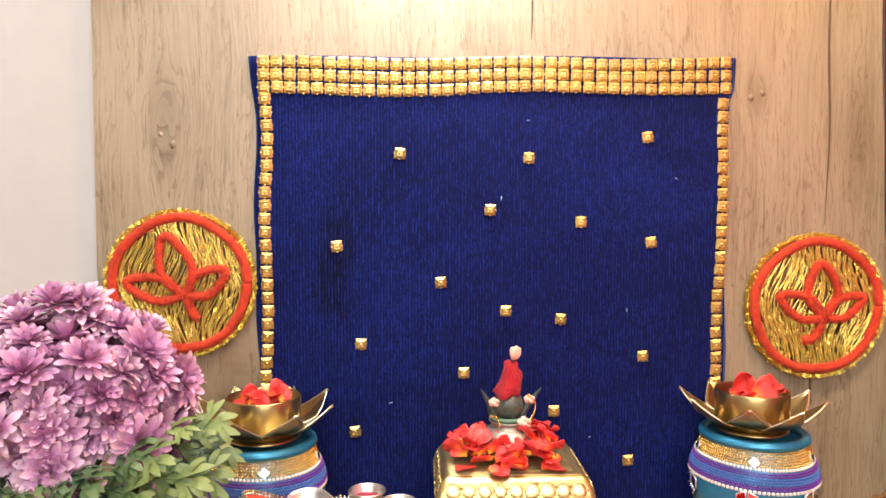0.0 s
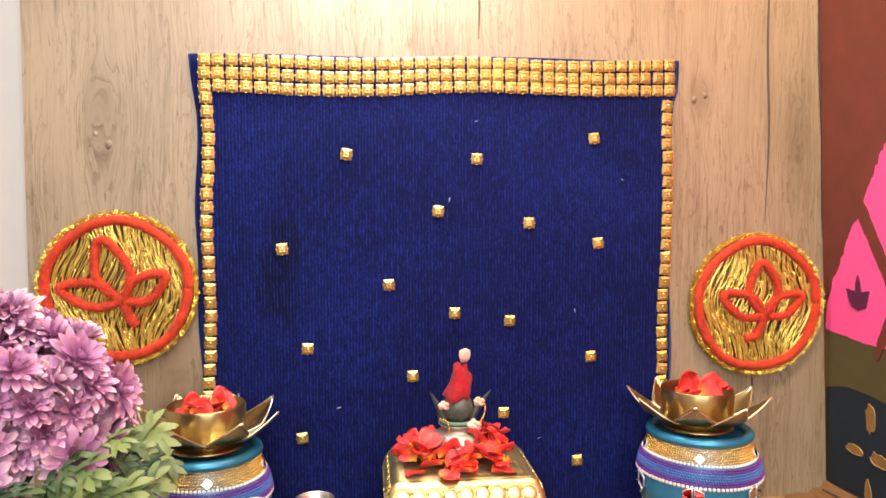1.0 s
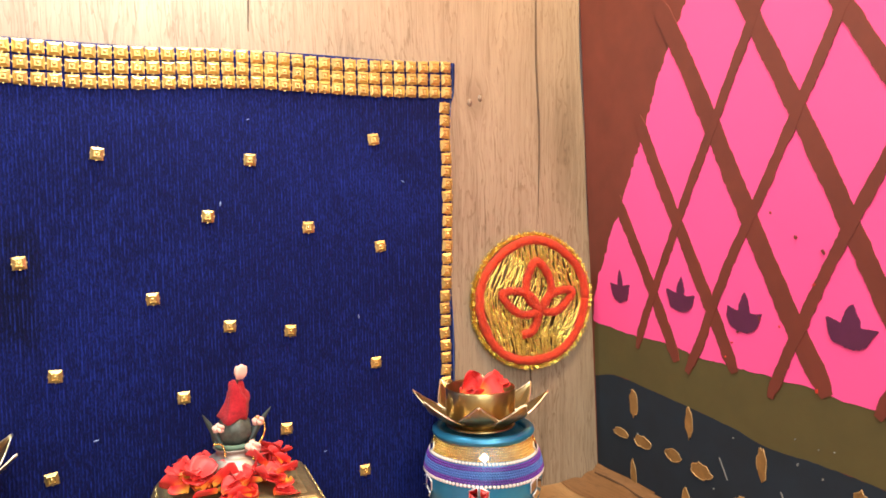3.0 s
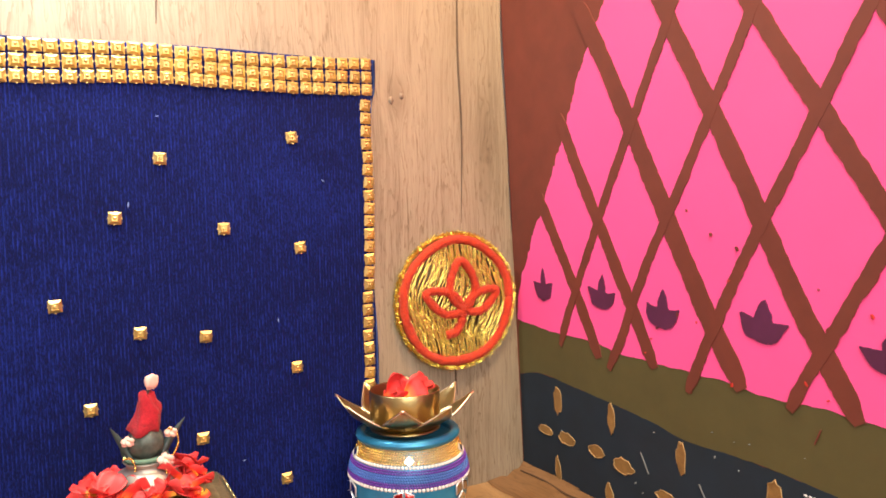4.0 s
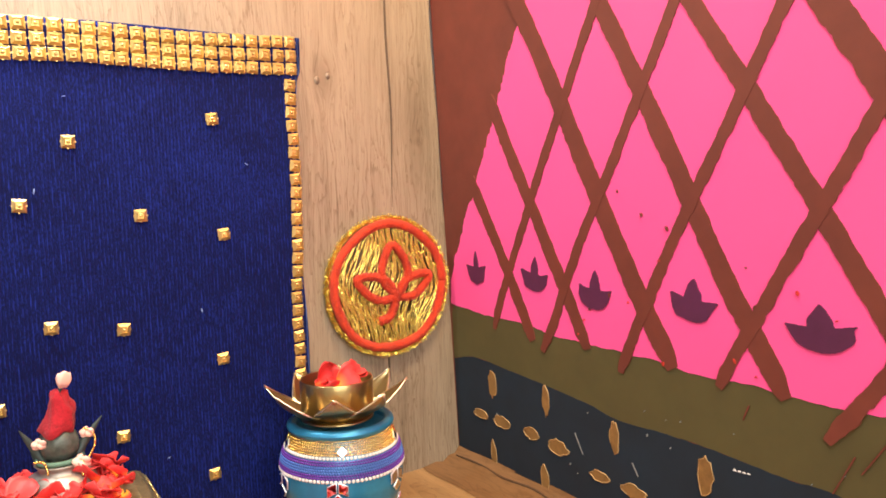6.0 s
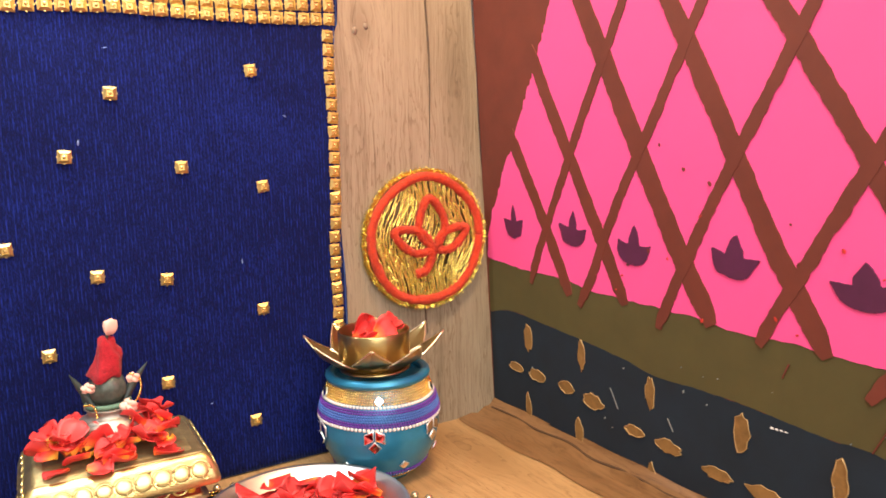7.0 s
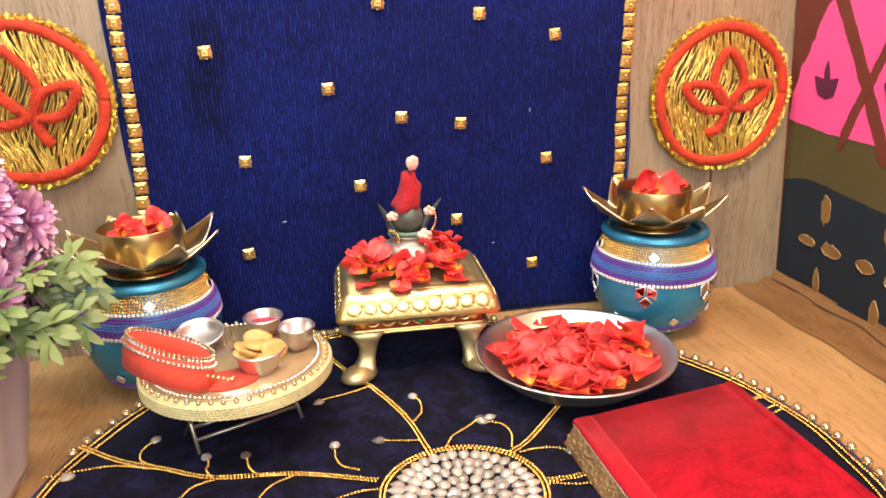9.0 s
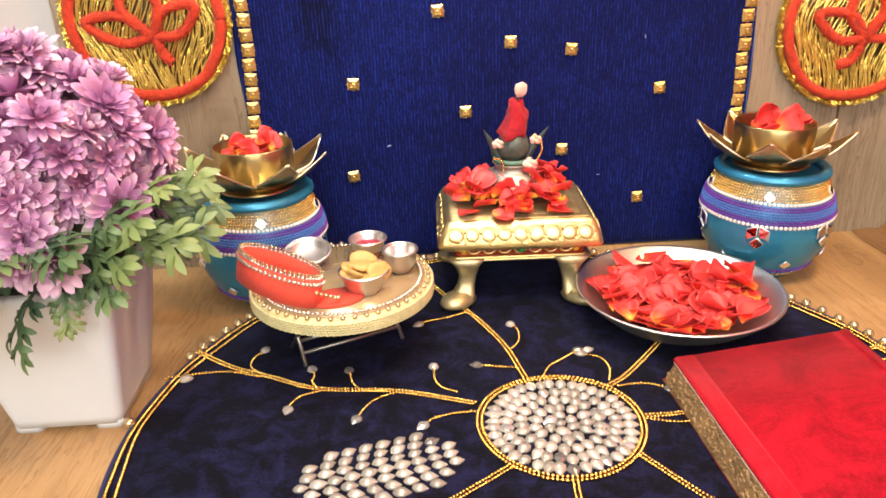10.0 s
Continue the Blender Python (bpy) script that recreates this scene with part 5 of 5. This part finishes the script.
side = [(-0.0075, 0.0010), (0.0015, book_top(0.0) - 0.0016), (0.07, book_top(0.07) - 0.0016), (BW - 0.006, book_top(BW) - 0.0016), (BW - 0.006, 0.0010)]
part("page_block", loft([[(x, -BD + 0.003, z) for x, z in side], [(x, -0.003, z) for x, z in side]]), PAGES, book, "patterned gilt page edges", smooth=False)
part("cover", sheet(0.0, BW, -BD, 0.0, lambda x: book_top(x) - 0.0020, lambda x: book_top(x) + 0.0006 * math.sin(30 * x), 20, 0.0018), RED_VELVET, book, "red velvet cover")
part("back_cover", sheet(-0.0072, BW, -BD, 0.0, lambda x: -0.0008, lambda x: 0.0012), RED_VELVET, book, "red velvet back cover")
part("spine", sheet(BW - 0.007, BW + 0.002, -BD, 0.0, lambda x: -0.0006, lambda x: 0.0354, 6, 0.0012), RED_VELVET, book, "red velvet spine")
part("binding_strip", sheet(0.0008, 0.017, -BD + 0.0005, -0.0005, lambda x: book_top(x) - 0.001, lambda x: book_top(x) + 0.0011, 8, 0.0006), velvet("brushed_red_velvet", (0.34, 0.003, 0.012), (0.52, 0.012, 0.026), patch=30, sheen=0.25, sheen_tint=(1, 0.3, 0.3, 1)), book, "brighter brushed velvet along the opening edge")
part("edge_cord", tube(Shape(), [(0.0005, -0.002 - (BD - 0.004) * i / 40, 0.0178 + 0.0003 * math.sin(i)) for i in range(41)], 0.0008, 5), plain("pale_cord", (0.6, 0.5, 0.4), 0.6, 0, 0.2, 300), book, "pale cord at the cover edge")
sh = Shape()
for i in range(320):
    y, z = -0.004 - (BD - 0.008) * rng.random(), rng.uniform(0.002, 0.017)
    v, f = bead(rng.uniform(0.0012, 0.0024), 6, 4)
    sh.add(v, f, Matrix.Translation((-0.0078 + 0.5 * z, y, z)) @ Matrix.Rotation(rng.uniform(0, 3), 4, "X") @ Matrix.Diagonal((0.6, 1.5, 0.7, 1)))
part("edge_braid", sh, PAGES, book, "knotted gilt braid along the page edge")

# ---- round tray on a folding wire stand ----
TX, TY, TZ, TR = -0.1310, -0.2000, 0.0575, 0.0800
stand = thing("tray_stand", pose(TX, TY, 0.0036), "small folding grey wire stand under the tray", "stand")
rot = Matrix.Rotation(radians(24), 4, "Z")
for sx in (-1, 1):
    for sy in (-1, 1):
        p = [rot @ Vector((sx * 0.047, sy * 0.019, 0.0)), rot @ Vector((sx * 0.045, -sy * 0.028, 0.0525))]
        part("leg", tube(Shape(), p, 0.0019, 7), WIRE, stand, "crossed wire leg")
for sy, z in ((1, 0.009), (-1, 0.009), (1, 0.0515), (-1, 0.0515)):
    y = sy * (0.019 - 0.047 * z / 0.0525)
    part("crossbar", tube(Shape(), [rot @ Vector((-0.047, y, z)), rot @ Vector((0.047, y, z))], 0.0017, 7), WIRE, stand)
tray = thing("offering_tray", pose(TX, TY, TZ), "round tray edged with gold lace braid and pearl beads", "tray")
part("base", lathe([(0.0001, 0.0), (TR - 0.004, 0.0), (TR, 0.003), (TR, 0.010), (TR - 0.003, 0.0125), (0.0001, 0.0125)], 80), LACE, tray, "gold lace braid round the edge")
sh = Shape()
for k, z in enumerate((0.0010, 0.0032, 0.0054, 0.0076, 0.0098)):
    pts = [((TR + 0.0004 + 0.0004 * math.sin(190 * a + 1.6 * k)) * math.cos(a), (TR + 0.0004 + 0.0004 * math.sin(190 * a + 1.6 * k)) * math.sin(a), z + 0.0003 * math.sin(95 * a + k)) for a in [2 * math.pi * i / 760 for i in range(761)]]
    tube(sh, pts, 0.0012, 5)
part("braid", sh, LACE, tray, "twisted gold lace cords")
part("face", lathe([(0.0001, 0.0128), (TR - 0.006, 0.0128), (TR - 0.006, 0.0136), (0.0001, 0.0136)], 64), TRAY_FACE, tray, "beige cloth-covered face")
part("bead_band", ring_of_beads(TR - 0.0030, 0.0138, 0.0023, 50, 8, 6), PEARL_GOLD, tray, "ring of large bronze pearls")
part("bead_band", ring_of_beads(TR - 0.0095, 0.0148, 0.0019, 112, 7, 5), SPARKLE, tray, "ring of small white pearls")
TOP = TZ + 0.0138

band = thing("beaded_band", pose(-0.1850, -0.2250, TOP + 0.0035, 0, 0, -43) @ pose(0, 0, 0, -13, 3, 0), "red felt hoop edged with two rows of white beads", "headband")
part("hoop", Shape().add(*[(lambda s: (s.v, s.f))(lathe([(0.0400, 0.0), (0.0425, 0.0), (0.0430, 0.012), (0.0425, 0.024), (0.0400, 0.024), (0.0395, 0.012), (0.0400, 0.0)], 64))][0], Matrix.Diagonal((1.15, 0.50, 1.0, 1))), RED_BAND, band, "red felt hoop")
for z, r, m_ in ((0.0250, 0.0019, SPARKLE), (0.0205, 0.0021, SPARKLE), (0.0275, 0.0017, PEARL_GOLD)):
    s = ring_of_beads(0.0432 if z < 0.024 else 0.0412, z, r, 58, 7, 5)
    part("bead_band", Shape().add(s.v, s.f, Matrix.Diagonal((1.15, 0.50 if z > 0.024 else 0.51, 1.0, 1))), m_, band, "row of sparkling white beads")
v = strand(Shape(), [(0.050, -0.002, 0.014), (0.058, 0.004, 0.013), (0.061, 0.012, 0.011), (0.056, 0.018, 0.010)], 0.0020)
part("clasp_beads", v, PEARL_GOLD, band, "small knot of bronze beads")
pad = tagged(put("red_felt_pad", mesh_of("red_felt_pad", Shape().add(*(lambda s: (s.v, s.f))(lathe([(0.0001, 0.0), (0.026, 0.0), (0.027, 0.002), (0.026, 0.004), (0.0001, 0.004)], 40)), Matrix.Diagonal((1.2, 0.8, 1, 1))), RED_BAND), None, pose(-0.1330, -0.2430, TOP, 0, 0, 15) @ Matrix.Scale(0.75, 4)), "flat oval pad of red felt on the tray", "pad")


def little_bowl(name, x, y, r, h, label, m_=STEEL, tilt=0.0, lift=0.0, flare=1.0):
    t = thing(name, pose(x, y, TOP + lift, tilt, 0, 0), label, "bowl", "small bowls on the tray")
    part("shell", lathe([(0.0001, 0.0), (r * 0.55, 0.0), (r * 0.62, 0.0015), (r * 0.85 * flare, h * 0.45), (r * 0.97, h * 0.9), (r * 1.05, h), (r * 1.02, h * 1.02), (r * 0.92, h * 0.9), (r * 0.8 * flare, h * 0.45), (r * 0.55, 0.004), (0.0001, 0.004)], 40), m_, t)
    part("lip", lathe([(r * 1.04 + 0.0011 * math.cos(a), h + 0.0011 * math.sin(a)) for a in [2 * math.pi * i / 8 for i in range(9)]], 40), m_, t, "rolled lip")
    return t


little_bowl("sweet_bowl", -0.1095, -0.2300, 0.0205, 0.020, "small steel bowl filled with amber sweets")
little_bowl("shallow_dish", -0.1630, -0.1680, 0.0200, 0.012, "small shallow steel dish on the tray", tilt=13.0, lift=0.003)
little_bowl("powder_dish", -0.1080, -0.1560, 0.0165, 0.018, "small steel dish stained with red powder")
little_bowl("steel_cup", -0.0785, -0.1930, 0.0150, 0.021, "small straight steel cup", flare=1.15)
part("powder", lathe([(0.0001, 0.0125), (0.0135, 0.0115), (0.0135, 0.006), (0.0001, 0.006)], 24), plain("crimson_powder", (0.35, 0.02, 0.05), 0.9, 0, 0.3, 200, 0.4), bpy.data.objects["powder_dish"], "crimson powder")
for k, (dx, dy, dz, rx, rz, s) in enumerate(((-0.010, -0.006, 0.021, 20, 10, 1.0), (0.006, -0.010, 0.0205, -15, 60, 1.05), (0.010, 0.006, 0.0215, 30, 120, 1.0), (-0.004, 0.008, 0.022, -20, -20, 1.05), (0.001, -0.001, 0.027, 10, 40, 1.0), (-0.014, 0.004, 0.0235, 35, 80, 0.9), (0.0, 0.014, 0.0265, 50, 0, 1.0), (0.015, -0.006, 0.024, 60, 30, 1.0), (-0.008, -0.012, 0.0245, 40, 130, 0.8))):
    v, f = bead(0.0100 * s, 12, 8, 0.30)
    v = [(x * (1.25 + 0.12 * noise.noise((x * 300, y * 300, k))), y * (0.85 + 0.15 * noise.noise((y * 300, x * 200, k + 3))), z + 0.0012 * noise.noise((x * 250, y * 250, k + 9))) for x, y, z in v]
    ob = put("sweet", mesh_of("sweet", Shape().add(v, f), SWEET), None, pose(-0.1095 + 0.9 * dx, -0.2300 + 0.9 * dy, TOP + dz - 0.003, rx, 12, rz))
    tagged(ob, "flat amber sugar sweet heaped in a steel bowl", "sweet", "sweets in the bowl")

# ---- potted artificial flowers ----
plant = thing("potted_plant", pose(-0.3460, -0.2610, 0.0), "white square planter with mauve artificial flowers and green leaves", "plant")
S0, S1 = 0.0428, 0.0610
rings = []
for z, s in ((0.0042, S0), (0.012, S0 + 0.001), (0.06, 0.0515), (0.112, 0.0592), (0.118, S1), (0.124, S1 + 0.0012), (0.127, S1), (0.127, S1 - 0.005), (0.116, S1 - 0.008)):
    rings.append(rect_ring(-s, s, -s, s, z, 0.008, 4))
sh = loft(rings)
pot_part = part("planter", sh, WHITE_POT, plant, "white plastic tapered planter")
for sx in (-1, 1):
    for sy in (-1, 1):
        part("foot", loft([rect_ring(sx * (S0 - 0.0118) - 0.0115, sx * (S0 - 0.0118) + 0.0115, sy * (S0 - 0.0118) - 0.0115, sy * (S0 - 0.0118) + 0.0115, z, 0.006) for z in (0.0, 0.0075)]), WHITE_POT, pot_part, "short square foot")
part("soil", loft([rect_ring(-S1 + 0.009, S1 - 0.009, -S1 + 0.009, S1 - 0.009, z, 0.006) for z in (0.112, 0.1185)]), plain("dark_foam", (0.05, 0.06, 0.03), 0.9, 0, 0.4, 120, 0.6), plant, "dark filling")


def flower_mesh(seed):
    """A chrysanthemum head: rings of pointed petals, the inner ones steeper."""
    r = random.Random(seed)
    sh = Shape()
    for count, ln, tilt, w, h in ((14, 0.0220, 4, 0.0034, 0.0), (13, 0.0200, 22, 0.0033, 0.001), (11, 0.0168, 42, 0.0031, 0.002), (8, 0.0125, 62, 0.0027, 0.003), (6, 0.0085, 78, 0.0021, 0.003)):
        for k in range(count):
            a = 360 * (k + r.uniform(-0.25, 0.25)) / count + tilt * 3
            m = Matrix.Translation((0, 0, h)) @ Matrix.Rotation(radians(a), 4, "Z") @ Matrix.Rotation(radians(-tilt + r.uniform(-12, 12)), 4, "Y")
            L, curl = ln * r.uniform(0.84, 1.12), r.uniform(-0.6, 1.3)
            v = []
            for s, ww, up in ((0.06, 0.35, 0), (0.34, 0.72, 0.0002), (0.66, 1.0, 0.0010), (0.88, 0.92, 0.0024), (1.0, 0.42, 0.0038)):
                for q in (-1, 0, 1):
                    v.append((L * (s + (0.05 if q == 0 and s > 0.95 else 0)), w * ww * q, up * curl + 0.0016 * ww * abs(q)))
            f = []
            for i in range(4):
                for q in (0, 1):
                    b = i * 3 + q
                    f.append((b, b + 1, b + 4, b + 3))
            sh.add(v, f, m)
    sh.add(*bead(0.003, 6, 4), Matrix.Translation((0, 0, 0.002)))
    return mesh_of("flower_head", sh, FLOWER)


HEADS = [flower_mesh(k) for k in range(5)]
fr = random.Random(11)
spots = []
for k in range(128):
    u = (k + 0.5) / 128
    zc = 1 - 1.55 * u
    a = k * 2.39996
    rr = math.sqrt(max(0, 1 - zc * zc))
    spots.append((rr * math.cos(a), rr * math.sin(a), zc))
for dx, dy, dz in spots:
    d = Vector((dx, dy, dz))
    s = 1 + 0.10 * fr.uniform(-1, 1)
    p = Vector((0.004, 0.0, 0.197)) + Vector((dx * 0.083, dy * 0.080, dz * 0.080)) * s * fr.choice((0.80, 0.93, 1.0, 1.06))
    if p.y < -0.015 and p.z < 0.186:
        continue
    d = (d + Vector((fr.uniform(-0.35, 0.35), fr.uniform(-0.35, 0.35), fr.uniform(-0.2, 0.4)))).normalized()
    m = Matrix.Translation(p) @ d.to_track_quat("Z", "Y").to_matrix().to_4x4() @ Matrix.Rotation(fr.uniform(0, 6), 4, "Z") @ Matrix.Scale(fr.uniform(0.78, 1.02), 4)
    put("flower_head", HEADS[fr.randrange(5)], plant, m)
for p, d in (((0.022, -0.072, 0.205), (0.1, -1, 0.35)), ((0.076, -0.045, 0.185), (0.6, -0.8, 0.0)), ((0.028, -0.080, 0.182), (0.0, -1, 0.2)), ((0.040, -0.080, 0.162), (0.3, -1, -0.1)), ((0.022, -0.082, 0.166), (-0.3, -1, 0.2)), ((0.022, -0.01, 0.283), (0.0, -0.5, 0.9)), ((0.070, -0.02, 0.250), (0.6, -0.5, 0.6)), ((0.090, 0.0, 0.222), (0.9, -0.4, 0.2))):
    m = Matrix.Translation(p) @ Vector(d).to_track_quat("Z", "Y").to_matrix().to_4x4() @ Matrix.Scale(1.08, 4)
    put("flower_head", HEADS[fr.randrange(5)], plant, m)
for k in range(16):
    a = k * 2.4
    part("stem", tube(Shape(), curve([(0.01 * math.cos(a), 0.01 * math.sin(a), 0.118), (0.03 * math.cos(a), 0.03 * math.sin(a), 0.16), (0.012 + 0.06 * math.cos(a), 0.055 * math.sin(a), 0.205)], 0.012), 0.0015, 5), STEM, plant)


def leaf_mesh(seed):
    """A deeply lobed leaf that arches and droops along its length."""
    r = random.Random(seed)
    sh = Shape()
    L = 0.072

    def mid(s):
        return Vector((L * s, 0.004 * math.sin(3 * s + seed), 0.014 * math.sin(2.2 * s) - 0.018 * s * s))

    def lobe(base, ang, ln, w):
        c, s_ = math.cos(ang), math.sin(ang)
        v, n = [], 6
        for i in range(n + 1):
            t = i / n
            ww = w * (0.85 + 0.25 * math.sin(math.pi * min(1, 0.1 + 0.8 * t))) * (1 if t < 0.7 else math.sqrt(max(0.03, 1 - ((t - 0.7) / 0.3) ** 2)))
            p = base + Vector((c * ln * t, s_ * ln * t, 0.006 * t - 0.012 * t * t))
            for q in (-1, 0, 1):
                v.append(p + Vector((-s_ * ww * q, c * ww * q, 0.0012 * abs(q) * (1 - t))))
        f = []
        for i in range(n):
            for q in (0, 1):
                b = i * 3 + q
                f.append((b, b + 1, b + 4, b + 3))
        sh.add(v, f)

    for i in range(3):
        s = 0.26 + 0.24 * i
        ln = 0.032 * math.sin(math.pi * (0.25 + 0.50 * (1 - s))) * r.uniform(0.85, 1.15)
        for side in (-1, 1):
            ang = side * radians(46 - 6 * i + r.uniform(-8, 8))
            base = mid(s - 0.06 * (side > 0))
            lobe(base, ang, ln, 0.0037)
            lobe(base + Vector((math.cos(ang), math.sin(ang), 0)) * ln * 0.45 + Vector((0, 0, 0.0006)), ang + side * radians(40), ln * 0.50, 0.0029)
            if i < 2:
                lobe(base + Vector((math.cos(ang), math.sin(ang), 0)) * ln * 0.60 + Vector((0, 0, 0.0004)), ang - side * radians(36), ln * 0.42, 0.0027)
    # the blade along the midrib, and its three-toothed tip
    v = []
    for i in range(9):
        p = mid(0.12 + 0.84 * i / 8)
        half = 0.0046 * math.sin(math.pi * (0.15 + 0.7 * i / 8))
        v += [p + Vector((0, -half, 0.0008)), p, p + Vector((0, half, 0.0008))]
    sh.add(v, [(3 * i + q, 3 * i + q + 1, 3 * i + q + 4, 3 * i + q + 3) for i in range(8) for q in (0, 1)])
    for ang, ln in ((0, 0.018), (32, 0.013), (-32, 0.013)):
        lobe(mid(0.88), radians(ang), ln, 0.0034)
    tube(sh, [mid(s / 8) for s in range(9)], 0.0016, 5, taper=lambda t: 1.1 - 0.7 * t)
    return mesh_of("leaf", sh, LEAF)


LEAVES = [leaf_mesh(k) for k in range(5)]


def leaf(p, direction, roll, size):
    x = Vector(direction).normalized()
    z = Vector((0, 0, 1)) - x * x.z
    z.normalize()
    y = z.cross(x)
    m = Matrix((x, y, z)).transposed().to_4x4()
    put("leaf", LEAVES[fr.randrange(5)], plant, Matrix.Translation(p) @ m @ Matrix.Rotation(radians(roll), 4, "X") @ Matrix.Scale(size, 4))


for p, d, roll, size in (((0.072, 0.0, 0.165), (1.0, 0.1, 0.45), 50, 0.85), ((0.070, -0.01, 0.148), (1.0, -0.15, 0.05), 60, 0.85), ((0.045, -0.050, 0.152), (0.8, -0.7, 0.12), 60, 0.85), ((0.068, 0.0, 0.150), (0.9, 0.35, 0.15), 30, 0.9),
                         ((0.030, -0.055, 0.150), (0.6, -0.8, 0.35), 40, 0.75), ((-0.028, -0.060, 0.150), (-0.2, -1.0, 0.15), 15, 0.85), ((0.026, -0.062, 0.143), (-0.8, -0.6, -0.15), 20, 1.0), ((0.036, -0.064, 0.138), (0.25, -0.7, -0.9), 10, 0.50), ((0.020, -0.064, 0.139), (-0.10, -0.8, -0.85), 35, 0.78), ((0.004, -0.063, 0.141), (-0.45, -0.8, -0.50), 40, 1.0), ((0.016, -0.060, 0.158), (-0.45, -0.8, 0.10), 20, 0.9), ((-0.02, -0.062, 0.142), (-0.2, -1.0, -0.4), 15, 0.9), ((-0.050, -0.058, 0.137), (-0.3, -1.0, -0.6), 15, 0.95), ((-0.035, -0.055, 0.155), (-0.3, -1.0, 0.1), 20, 1.0),
                         ((-0.045, -0.055, 0.16), (-0.4, -0.9, 0.35), 20, 1.15), ((-0.05, -0.05, 0.145), (-0.9, -0.5, 0.0), 30, 1.1), ((-0.05, 0.0, 0.14), (-1, 0.1, 0.0), 0, 1.1), ((0.02, 0.05, 0.14), (0.3, 1, 0.1), 0, 1.1), ((0.05, 0.04, 0.14), (0.8, 0.7, 0.1), 20, 1.0), ((-0.03, -0.05, 0.15), (-0.1, -1, 0.3), 25, 0.8)):
    leaf(p, d, roll, size)
for p, d, roll, size in (((0.030, -0.058, 0.166), (0.5, -0.8, 0.15), 25, 0.9), ((0.055, -0.045, 0.172), (0.8, -0.55, 0.25), 35, 0.85), ((0.062, -0.030, 0.160), (0.9, -0.4, -0.05), 45, 0.9), ((0.010, -0.064, 0.160), (0.2, -1.0, 0.15), 10, 0.8), ((0.045, -0.05, 0.148), (0.7, -0.75, -0.15), 30, 0.8), ((0.060, -0.02, 0.178), (1.0, -0.2, 0.3), 20, 0.7), ((-0.010, -0.062, 0.168), (-0.1, -1.0, 0.25), -15, 0.8), ((0.066, 0.01, 0.155), (1.0, 0.2, 0.0), 30, 0.85)):
    leaf(p, d, roll, size)
